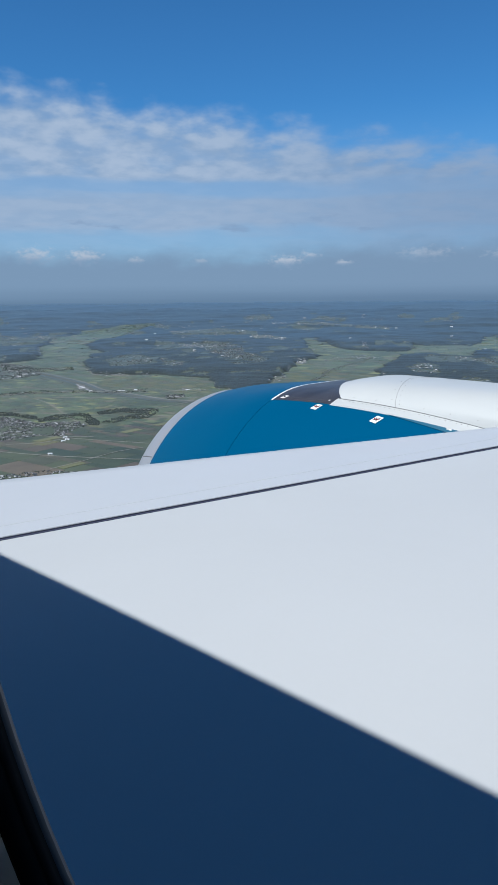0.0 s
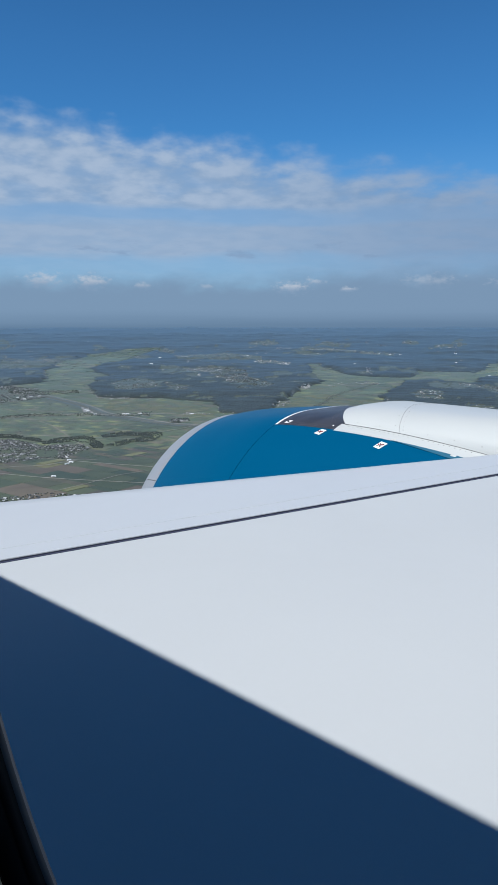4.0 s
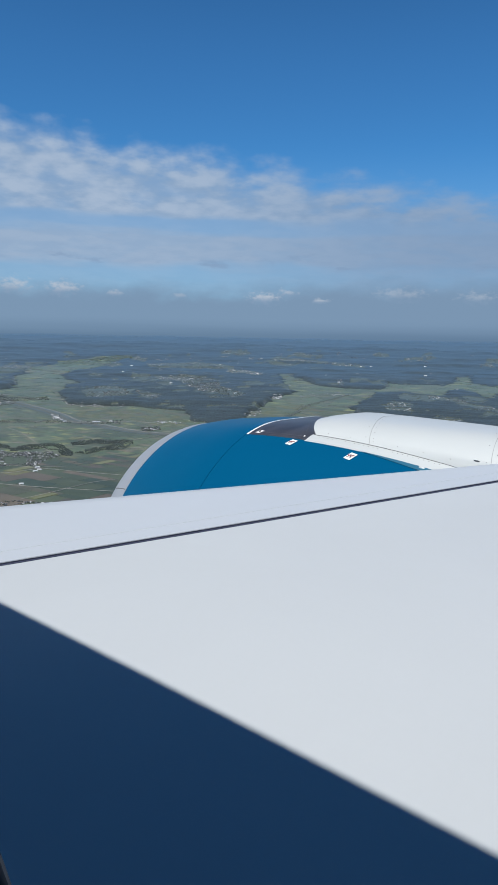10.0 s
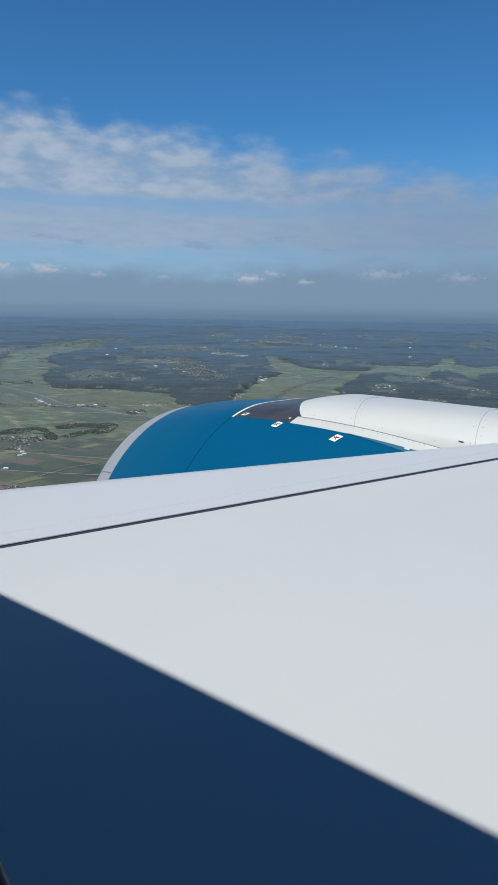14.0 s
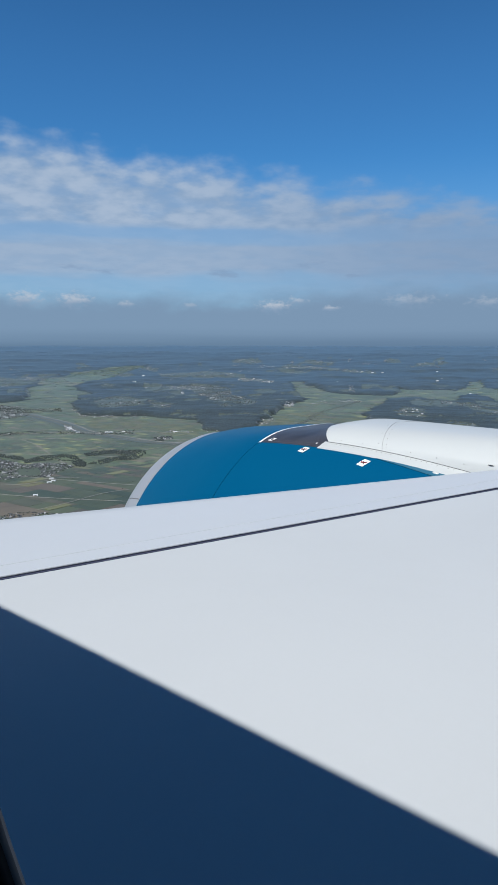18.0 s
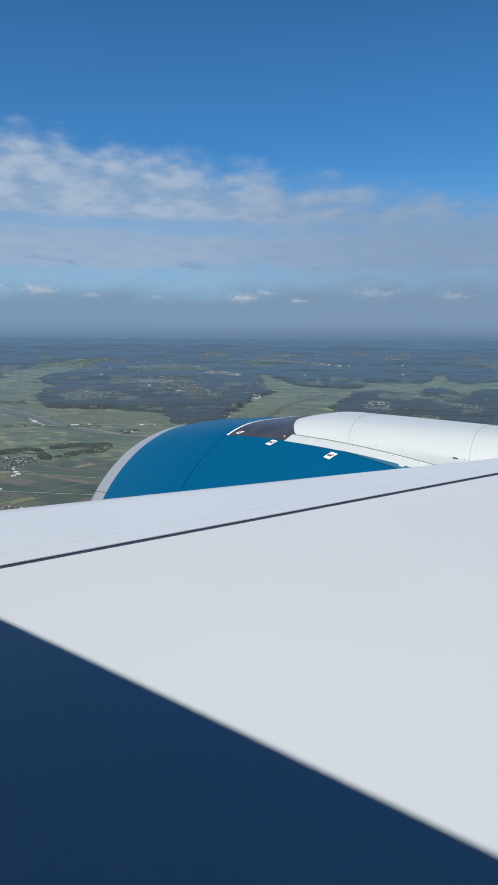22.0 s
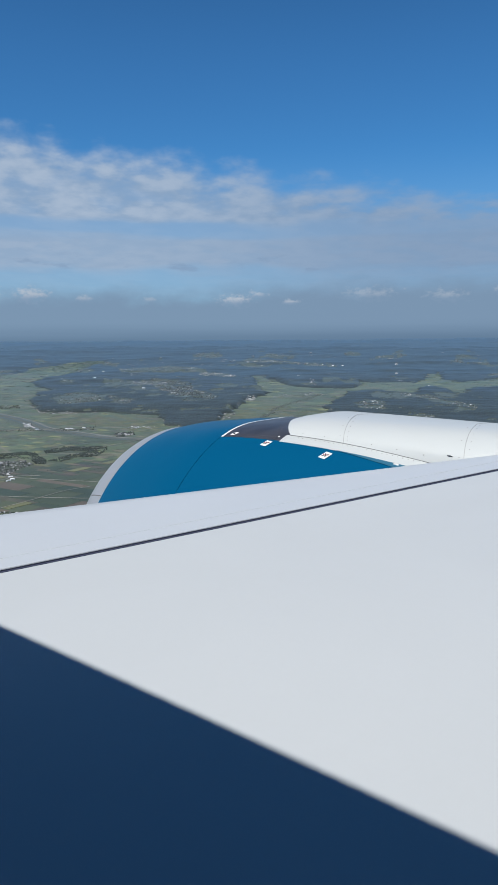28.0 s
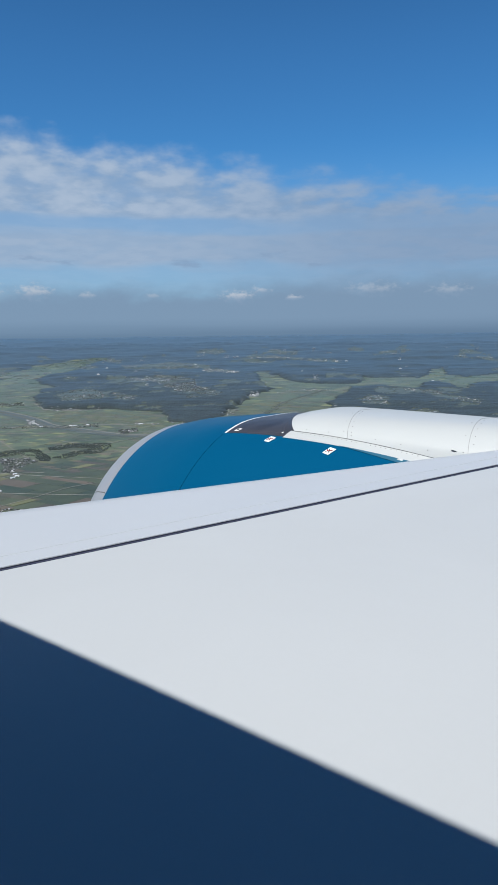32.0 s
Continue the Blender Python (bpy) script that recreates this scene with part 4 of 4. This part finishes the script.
used, back = np.unique(fallow, return_inverse=True)
hill_fields = mesh_object("hill_fields", crest[used].tolist(), back.reshape(-1, 4).tolist(), FALLOW, smooth=True)
tagged(hill_fields, "narrow pale fields and gardens on the wooded hills", "fields", kind="stuff")


# each farther band takes a canopy copy with more haze painted in
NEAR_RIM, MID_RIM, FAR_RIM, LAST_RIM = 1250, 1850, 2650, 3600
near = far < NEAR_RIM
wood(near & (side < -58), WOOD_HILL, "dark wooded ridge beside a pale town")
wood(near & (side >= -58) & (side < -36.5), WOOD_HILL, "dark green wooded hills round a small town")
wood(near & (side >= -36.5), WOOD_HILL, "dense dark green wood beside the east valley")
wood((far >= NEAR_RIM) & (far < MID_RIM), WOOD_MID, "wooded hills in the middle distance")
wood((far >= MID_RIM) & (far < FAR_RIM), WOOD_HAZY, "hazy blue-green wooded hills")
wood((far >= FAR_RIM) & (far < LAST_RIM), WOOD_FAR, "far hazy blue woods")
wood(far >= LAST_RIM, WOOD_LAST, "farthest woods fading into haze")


def clumps(name, places, size, label, seed=3, squash=0.9):
    """Single tree crowns, each a rough dome of its own, too many to count."""
    gg = np.random.default_rng(seed)
    verts, faces = [], []
    for x, y, z in places:
        s = size * gg.uniform(0.65, 1.45)
        b = len(verts)
        for lev, (rad, h) in enumerate(((0.72, 0.0), (1.0, 0.55), (0.62, 1.1))):
            for i in range(6):
                a = math.pi / 3 * i + gg.uniform(-0.3, 0.3)
                k = s * rad * gg.uniform(0.75, 1.2)
                verts.append((x + k * math.cos(a), y + k * math.sin(a), z + s * squash * (h + gg.uniform(-0.12, 0.12)) - (0.3 if lev == 0 else 0)))
        verts.append((x, y, z + s * squash * gg.uniform(1.25, 1.5)))
        for lev in (0, 1):
            for i in range(6):
                j = (i + 1) % 6
                faces.append((b + lev * 6 + i, b + lev * 6 + j, b + lev * 6 + 6 + j, b + lev * 6 + 6 + i))
        faces += [(b + 12 + i, b + 12 + (i + 1) % 6, b + 18) for i in range(6)]
    return tagged(mesh_object(name, verts, faces, WOOD, smooth=True), label, "trees", kind="stuff")


def curve_through(line):
    """A smooth line through places of the plan."""
    dense = []
    for k in range(len(line) - 1):
        p0, p1, p2, p3 = (np.array(line[min(max(k + d, 0), len(line) - 1)], float) for d in (-1, 0, 1, 2))
        for i in range(10):
            t = i / 10
            dense.append(0.5 * (2 * p1 + (p2 - p0) * t + (2 * p0 - 5 * p1 + 4 * p2 - p3) * t * t + (3 * p1 - p0 - 3 * p2 + p3) * t**3))
    dense.append(np.array(line[-1], float))
    return np.array(dense)


def ribbon(name, line, width, mat, lift, label, kind="structure", parent=None):
    """A flat band of real thickness along a line of places."""
    dense = curve_through(line)
    tan = np.gradient(dense, axis=0)
    tan /= np.linalg.norm(tan, axis=1, keepdims=True)
    side = np.stack([-tan[:, 1], tan[:, 0]], 1) * width / 2
    rows = [[(*(p + s), GROUND_Z + lift), (*(p - s), GROUND_Z + lift)] for p, s in zip(dense, side)]
    ob = sheet(name, rows, mat, parent, depth=-0.1, smooth=False)
    return tagged(ob, label, name, kind=kind)


ribbon("river_bank", RIVER, 17, BANK, 0.16, "grassy river embankment")
ribbon("river", RIVER, 6.5, WATER, 0.30, "grey river winding through the plain")
ribbon("embankment_road", [(x + 5, y + 8) for x, y in RIVER], 1.5, ROAD, 0.36, "pale road along the river bank")
ribbon("stream", STREAM, 3.2, WATER, 0.30, "thin stream in the east valley")
for line, w in ((ROAD_WEST, 1.6), (ROAD_DIAG, 0.9), (ROAD_EDGE, 1.4), (ROAD_NEAR, 0.7), (ROAD_LOW, 0.5), (ROAD_VALLEY, 1.8), (ROAD_MID, 0.8)):
    ribbon("road", line, w, ROAD, 0.40, "narrow pale country road")

for a, b in (((-760, 260), (-500, 470)), ((-640, 235), (-380, 420)), ((-560, 200), (-330, 300)), ((-700, 560), (-480, 690)), ((-480, 170), (-330, 250))):
    ribbon("farm_lane", [a, ((a[0] + b[0]) / 2 + 6, (a[1] + b[1]) / 2 - 5), b], 0.6, ROAD, 0.26, "thin pale farm lane between fields")

# houses and the trees between them
HOUSE_W, HOUSE_D, HOUSE_H, HOUSE_T = 1.30, 0.98, 0.62, 0.40


def house_parts():
    w, d, h, t = HOUSE_W / 2, HOUSE_D / 2, HOUSE_H, HOUSE_T
    walls = ([(-w, -d, 0), (w, -d, 0), (w, d, 0), (-w, d, 0), (-w, -d, h), (w, -d, h), (w, d, h), (-w, d, h), (-w, 0, h + t * 0.9), (w, 0, h + t * 0.9)],
             [(0, 1, 5, 4), (2, 3, 7, 6), (1, 2, 6, 9, 5), (3, 0, 4, 8, 7), (3, 2, 1, 0)])
    e = 0.09
    roof = ([(-w - e, -d - e, h - 0.06), (w + e, -d - e, h - 0.06), (w + e, 0, h + t), (-w - e, 0, h + t), (-w - e, d + e, h - 0.06), (w + e, d + e, h - 0.06),
             (-w - e, -d - e, h + 0.0), (w + e, -d - e, h + 0.0), (w + e, 0, h + t + 0.06), (-w - e, 0, h + t + 0.06), (-w - e, d + e, h + 0.0), (w + e, d + e, h + 0.0)],
            [(6, 7, 8, 9), (9, 8, 11, 10), (3, 2, 1, 0), (4, 5, 2, 3), (0, 1, 7, 6), (5, 4, 10, 11), (1, 2, 8, 7), (2, 5, 11, 8), (3, 0, 6, 9), (4, 3, 9, 10)])
    return walls, roof


(WALL_V, WALL_F), (ROOF_V, ROOF_F) = house_parts()


def scatter(poly, count, seed, gap, even=False):
    """Places in an outline, no two nearer than gap, in uneven groups."""
    pts = np.array(poly, float)
    lo, hi = pts.min(0), pts.max(0)
    size = (hi - lo).max()
    g = np.random.default_rng(seed)
    p = g.uniform(lo, hi, (count * 40, 2))
    group = ripple(p[:, 0], p[:, 1], size / 9) + 0.7 * ripple(p[:, 1], p[:, 0], size / 30)
    p = p[inside(poly, p[:, 0], p[:, 1]) & (even | (group > g.uniform(-0.9, 0.5, len(p))))]
    got, cells = [], {}
    for x, y in p.tolist():
        cx, cy = int(x // gap), int(y // gap)
        near = (q for i in (-1, 0, 1) for j in (-1, 0, 1) for q in cells.get((cx + i, cy + j), ()))
        if all((x - q[0]) ** 2 + (y - q[1]) ** 2 > gap * gap for q in near):
            got.append((x, y))
            cells.setdefault((cx, cy), []).append((x, y))
            if len(got) == count:
                break
    return got


flat = lambda pts: [(x, y, lie(x, y)) for x, y in pts]
clumps("tree_belt", flat(scatter(BELT_A, 620, 61, 0.55)), 0.62, "narrow belt of dark trees beside the village")
clumps("tree_belt", flat(scatter(BELT_B, 900, 62, 0.6)), 0.64, "narrow belt of dark trees along a field", 4)
clumps("tree_belt", flat(scatter(BELT_C, 420, 60, 0.6)), 0.60, "narrow belt of dark trees above the village", 13)
clumps("village_trees", flat(scatter(NEAR_VILLAGE, 1300, 63, 0.9)), 0.42, "dark garden trees between village houses", 5)
clumps("village_trees", flat(scatter(WING_VILLAGE, 300, 69, 0.8)), 0.36, "dark garden trees in a hamlet", 14)
clumps("town_trees", flat(scatter(TOWN, 700, 64, 3)), 1.2, "dark trees between the houses of the town", 6, 0.6)
clumps("town_trees", flat(scatter(CLEARING_VILLAGE, 200, 59, 3)), 0.9, "dark trees in the village clearing", 15, 0.6)
clumps("roadside_trees", flat(scatter(ROADSIDE, 300, 65, 1.2)), 0.6, "small trees beside the farmhouses", 7)
clumps("roadside_trees", flat(scatter(HEDGE_ROW, 300, 67, 2)), 0.8, "dark hedge trees along a road", 9)
clumps("roadside_trees", flat(scatter(WEST_TOWN, 420, 68, 2.5)), 0.85, "dark trees round the pale town", 10, 0.7)
clumps("roadside_trees", flat(scatter(HAMLET, 110, 57, 1.2)), 0.6, "dark trees of a hamlet", 16)
clumps("field_trees", flat(scatter(PLAIN, 200, 71, 9)), 0.45, "single trees between the fields", 11)
stream_side = curve_through(STREAM)
clumps("stream_trees", [(x + dx, y + dy, GROUND_Z) for x, y in stream_side.tolist() for dx, dy in rng.normal(0, 3.2, (11, 2))], 0.36, "line of dark trees along the stream", 17)


first = thing("house", "small village house with pitched tiled roof", "house", "village houses")
mesh_object("wall", WALL_V, WALL_F, WALL, first)
mesh_object("roof", ROOF_V, ROOF_F, ROOF, first)
village = scatter(NEAR_VILLAGE, 300, 11, 2.1)
g = np.random.default_rng(5)
for i, (x, y) in enumerate(village):
    turn = 28 + 90 * int(g.integers(0, 2)) + g.uniform(-7, 7)
    m = pose(x, y, GROUND_Z, 0, 0, turn)
    if i == 0:
        first.matrix_basis = m
        continue
    ob = copy_thing(first, m)
    ob.scale = (g.uniform(0.58, 1.15), g.uniform(0.6, 1.05), g.uniform(0.7, 1.1))


def far_houses(name, poly, count, seed, size, label, mat=HOUSES_FAR, tall=1.0, open_only=False):
    """A far settlement: many small gabled houses, too small to tell apart."""
    verts, faces = [], []
    gg = np.random.default_rng(seed + 50)
    places = scatter(poly, count, seed, size * 1.7)
    if open_only:
        xs, ys = np.array(places).T
        keep = glades(xs, ys) | (rough_field(np.degrees(np.arctan2(xs, ys)) * 0.9, 58000 / np.hypot(xs, ys), 3, 7.0) + settled(xs, ys) > 0.62)
        places = [p for p, k in zip(places, keep) if k]
    for x, y in places:
        r = math.hypot(x, y)
        base = lie(x, y) + (0.4 if r > 1100 else 0.0)
        a = radians(28 + 90 * int(gg.integers(0, 2)) + gg.uniform(-10, 10))
        s = size * gg.uniform(0.6, 1.5) * (min(max(1.0, r / 1500), 1.6) if open_only else 1.0)
        broad = (1.5 if open_only else 1.0) * gg.uniform(0.9, 1.5)
        for vs, fs in ((WALL_V, WALL_F), (ROOF_V, ROOF_F)):
            b = len(verts)
            verts += [(x + s * broad * (px * math.cos(a) - py * math.sin(a)), y + s * broad * (px * math.sin(a) + py * math.cos(a)), base + s * pz * tall * 0.75) for px, py, pz in vs]
            faces += [tuple(b + i for i in f) for f in fs]
    return tagged(mesh_object(name, verts, faces, mat), label, "settlement", kind="stuff")


far_houses("village", NEAR_VILLAGE, 700, 12, 0.60, "more tiled roofs between the village houses")
far_houses("village", WING_VILLAGE, 170, 20, 0.6, "tiled roofs of a hamlet on the plain")
far_houses("town", TOWN, 760, 21, 0.85, "far small town among wooded hills")
far_houses("village", CLEARING_VILLAGE, 170, 22, 0.85, "far village in a clearing of the wood")
far_houses("village", WOOD_EDGE_ROW, 170, 23, 0.75, "row of houses along the edge of the wood")
far_houses("village", SLOPE_VILLAGE, 120, 24, 0.9, "far houses on a wooded slope")
far_houses("village", SOUTH_EDGE, 330, 25, 0.72, "houses below the wooded hill")
far_houses("town", WEST_TOWN, 700, 26, 0.85, "pale town at the edge of the plain")
far_houses("village", BRIDGE_YARD, 26, 27, 1.1, "pale sheds beside the river", PALE)
far_houses("village", ROADSIDE, 90, 28, 0.62, "row of farmhouses along a road")
far_houses("village", FARM_ROW, 26, 29, 0.8, "pale farm buildings in a row", PALE)
far_houses("village", HEDGE_ROW, 46, 30, 0.8, "scattered farm buildings along a hedge", PALE)
far_houses("village", EAST_EDGE, 90, 31, 0.85, "houses along the edge of the east wood")
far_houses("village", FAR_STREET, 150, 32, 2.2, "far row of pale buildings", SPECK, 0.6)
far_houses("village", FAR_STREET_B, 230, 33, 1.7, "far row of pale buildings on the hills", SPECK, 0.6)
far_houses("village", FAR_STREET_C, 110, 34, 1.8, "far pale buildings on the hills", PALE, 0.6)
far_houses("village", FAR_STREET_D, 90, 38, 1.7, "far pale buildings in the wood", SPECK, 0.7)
far_houses("village", HAMLET, 50, 35, 0.90, "small hamlet on the plain")
far_houses("village", VALLEY_HOUSES, 44, 39, 0.9, "farm buildings along the valley road", PALE)
far_houses("village", VALLEY_HAMLET, 40, 40, 1.2, "hamlet at the mouth of the valley", PALE)
far_houses("village", VALLEY_END, 16, 41, 1.5, "few buildings at the end of the valley", SPECK)
far_houses("village", EAST_VILLAGE, 130, 42, 0.95, "houses scattered between dark woods")
far_houses("village", EAST_VILLAGE_B, 130, 43, 0.8, "houses in the east wood")
far_houses("village", EAST_VILLAGE_C, 170, 44, 0.95, "scattered houses on the wooded slope")
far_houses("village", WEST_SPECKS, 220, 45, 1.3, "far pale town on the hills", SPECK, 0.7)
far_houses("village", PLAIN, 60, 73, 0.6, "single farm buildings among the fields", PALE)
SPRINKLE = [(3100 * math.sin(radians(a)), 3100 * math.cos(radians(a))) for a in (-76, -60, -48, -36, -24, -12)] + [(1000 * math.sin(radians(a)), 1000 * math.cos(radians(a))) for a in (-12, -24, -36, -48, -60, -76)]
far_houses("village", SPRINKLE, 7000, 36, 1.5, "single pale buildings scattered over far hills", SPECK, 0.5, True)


def depot(x, y, s, turn, label):
    """A large flat-roofed hall: body, low roof, door band."""
    r = math.hypot(x, y)
    ob = thing("warehouse", label, "building", "large pale halls", (x, y, lie(x, y) + (0.4 if r > 1100 else 0.0)))
    ob.rotation_euler = (0, 0, radians(turn))
    w, d, h = 5.2 * s, 2.6 * s, 1.5 * s
    bm = bmesh.new()
    bmesh.ops.create_cube(bm, size=1, matrix=Matrix.Translation((0, 0, h / 2)) @ Matrix.Diagonal((w, d, h, 1)))
    part("wall", bm, DEPOT, ob)
    rv = [(-w * 0.52, -d * 0.54, h), (w * 0.52, -d * 0.54, h), (w * 0.52, d * 0.54, h), (-w * 0.52, d * 0.54, h), (-w * 0.52, 0, h * 1.28), (w * 0.52, 0, h * 1.28)]
    mesh_object("roof", rv, [(0, 1, 5, 4), (2, 3, 4, 5), (1, 2, 5), (3, 0, 4), (3, 2, 1, 0)], DEPOT, ob)
    bm = bmesh.new()
    bmesh.ops.create_cube(bm, size=1, matrix=Matrix.Translation((0, -d / 2 - 0.03 * s, h * 0.3)) @ Matrix.Diagonal((w * 0.6, 0.08 * s, h * 0.5, 1)))
    part("door", bm, LINE_GREY, ob)


for i, (x, y) in enumerate(HALLS):
    r = math.hypot(x, y)
    depot(x, y, 0.34 + r / 2300, 40 + 13 * ((i * 7) % 5), "large pale sheet-metal hall on the plain" if r < 1100 else "pale far hall among dark woods")

# fields: the near ones are pieces of the ground, the rest patchworks of strips
FIELD_TURN = radians(10)
FC, FS = math.cos(FIELD_TURN), math.sin(FIELD_TURN)
near_fields, far_fields = [], []
fr = random.Random(9)
for grow, r0, r1 in ((1.7, 300, 500), (0.72, 500, 900), (1.15, 900, 1500), (2.4, 1500, 3000), (5.0, 3000, 4500)):
    v = -r1
    while v < r1:
        dv = grow * fr.choice((4, 5, 7, 9, 13))
        u = -r1 + fr.uniform(0, 20)
        while u < 0.5 * r1:
            du = grow * fr.choice((9, 13, 18, 26))
            cx, cy = (u + du / 2) * FC - (v + dv / 2) * FS, (u + du / 2) * FS + (v + dv / 2) * FC
            r, a = math.hypot(cx, cy), math.degrees(math.atan2(cx, cy))
            if r0 < r < r1 and -74 < a < -12 and fr.random() < 0.93:
                (near_fields if r < 620 and a < -38 else far_fields).append((cx, cy, du - 0.25, dv - 0.2))
            u += du
        v += dv


def on_open_land(plots):
    arr = np.array(plots)
    good = low_land(arr[:, 0], arr[:, 1])
    for poly in (NEAR_VILLAGE, WEST_TOWN, TOWN, WING_VILLAGE):
        good &= ~inside(poly, arr[:, 0], arr[:, 1])
    riv = np.array(RIVER, float)
    for a, b in zip(riv[:-1], riv[1:]):
        t = np.clip(((arr[:, :2] - a) @ (b - a)) / ((b - a) @ (b - a)), 0, 1)
        good &= np.linalg.norm(arr[:, :2] - (a + t[:, None] * (b - a)), axis=1) > 16
    return [c for c, k in zip(plots, good) if k]


near_fields, far_fields = on_open_land(near_fields), on_open_land(far_fields)
near_fields.sort(key=lambda c: math.hypot(c[0], c[1]))
far_fields += near_fields[300:]
fx, fy = np.array([c[:2] for c in far_fields]).T
ripe = (inside(RIPE_WEST, fx, fy) | inside(RIPE_VALLEY, fx, fy)) & (rng.random(len(fx)) < 0.7)
ripe |= rng.random(len(fx)) < 0.03


def patchwork(name, plots, mat, label):
    fv, ff = [], []
    for cx, cy, du, dv in plots:
        b = len(fv)
        rise = float(upland(math.hypot(cx, cy)))
        for sx, sy in ((-1, -1), (1, -1), (1, 1), (-1, 1)):
            fv.append((cx + sx * du / 2 * FC - sy * dv / 2 * FS, cy + sx * du / 2 * FS + sy * dv / 2 * FC, GROUND_Z + rise + (0.06 if math.hypot(cx, cy) < 500 else 0.10 if math.hypot(cx, cy) < 900 else 0.17 if math.hypot(cx, cy) < 1500 else 0.40)))
        fv += [(x, y, GROUND_Z + rise - 0.05) for x, y, _ in fv[b:b + 4]]
        ff += [(b, b + 1, b + 2, b + 3)] + [(b + i, b + 4 + i, b + 4 + (i + 1) % 4, b + (i + 1) % 4) for i in range(4)]
    tagged(mesh_object(name, fv, ff, mat, ground), label, kind="stuff")


# fields past 1300 m use the copy with painted haze
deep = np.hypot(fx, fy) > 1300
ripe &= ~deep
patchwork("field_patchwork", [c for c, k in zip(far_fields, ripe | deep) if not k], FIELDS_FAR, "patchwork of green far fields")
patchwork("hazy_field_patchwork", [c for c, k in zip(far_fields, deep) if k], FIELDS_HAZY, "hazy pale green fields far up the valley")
patchwork("ripe_field_patchwork", [c for c, k in zip(far_fields, ripe) if k], STRAW, "patchwork of straw-coloured and ripe far fields")
for i, (x, y) in enumerate(RIPE_PLOTS):
    patch = [(-4, -8 - i % 3 * 2), (3.5, -9), (4, 8), (-3.5, 9)]
    spot = [(x + u * FC - v * FS, y + u * FS + v * FC) for u, v in patch]
    ob = mesh_object("ripe_field", [(*q, GROUND_Z + 0.2) for q in spot] + [(*q, GROUND_Z) for q in spot], [(0, 1, 2, 3)] + [(k, k + 4, (k + 1) % 4 + 4, (k + 1) % 4) for k in range(4)], RIPE, ground, "yellow ripe rice field")
plot = bpy.data.meshes.new("field")
plot.from_pydata([(-0.5, -0.5, 0), (0.5, -0.5, 0), (0.5, 0.5, 0), (-0.5, 0.5, 0), (-0.5, -0.5, -0.15), (0.5, -0.5, -0.15), (0.5, 0.5, -0.15), (-0.5, 0.5, -0.15)], [],
                 [(0, 1, 2, 3), (0, 4, 5, 1), (1, 5, 6, 2), (2, 6, 7, 3), (3, 7, 4, 0)])
plot.materials.append(FIELD)
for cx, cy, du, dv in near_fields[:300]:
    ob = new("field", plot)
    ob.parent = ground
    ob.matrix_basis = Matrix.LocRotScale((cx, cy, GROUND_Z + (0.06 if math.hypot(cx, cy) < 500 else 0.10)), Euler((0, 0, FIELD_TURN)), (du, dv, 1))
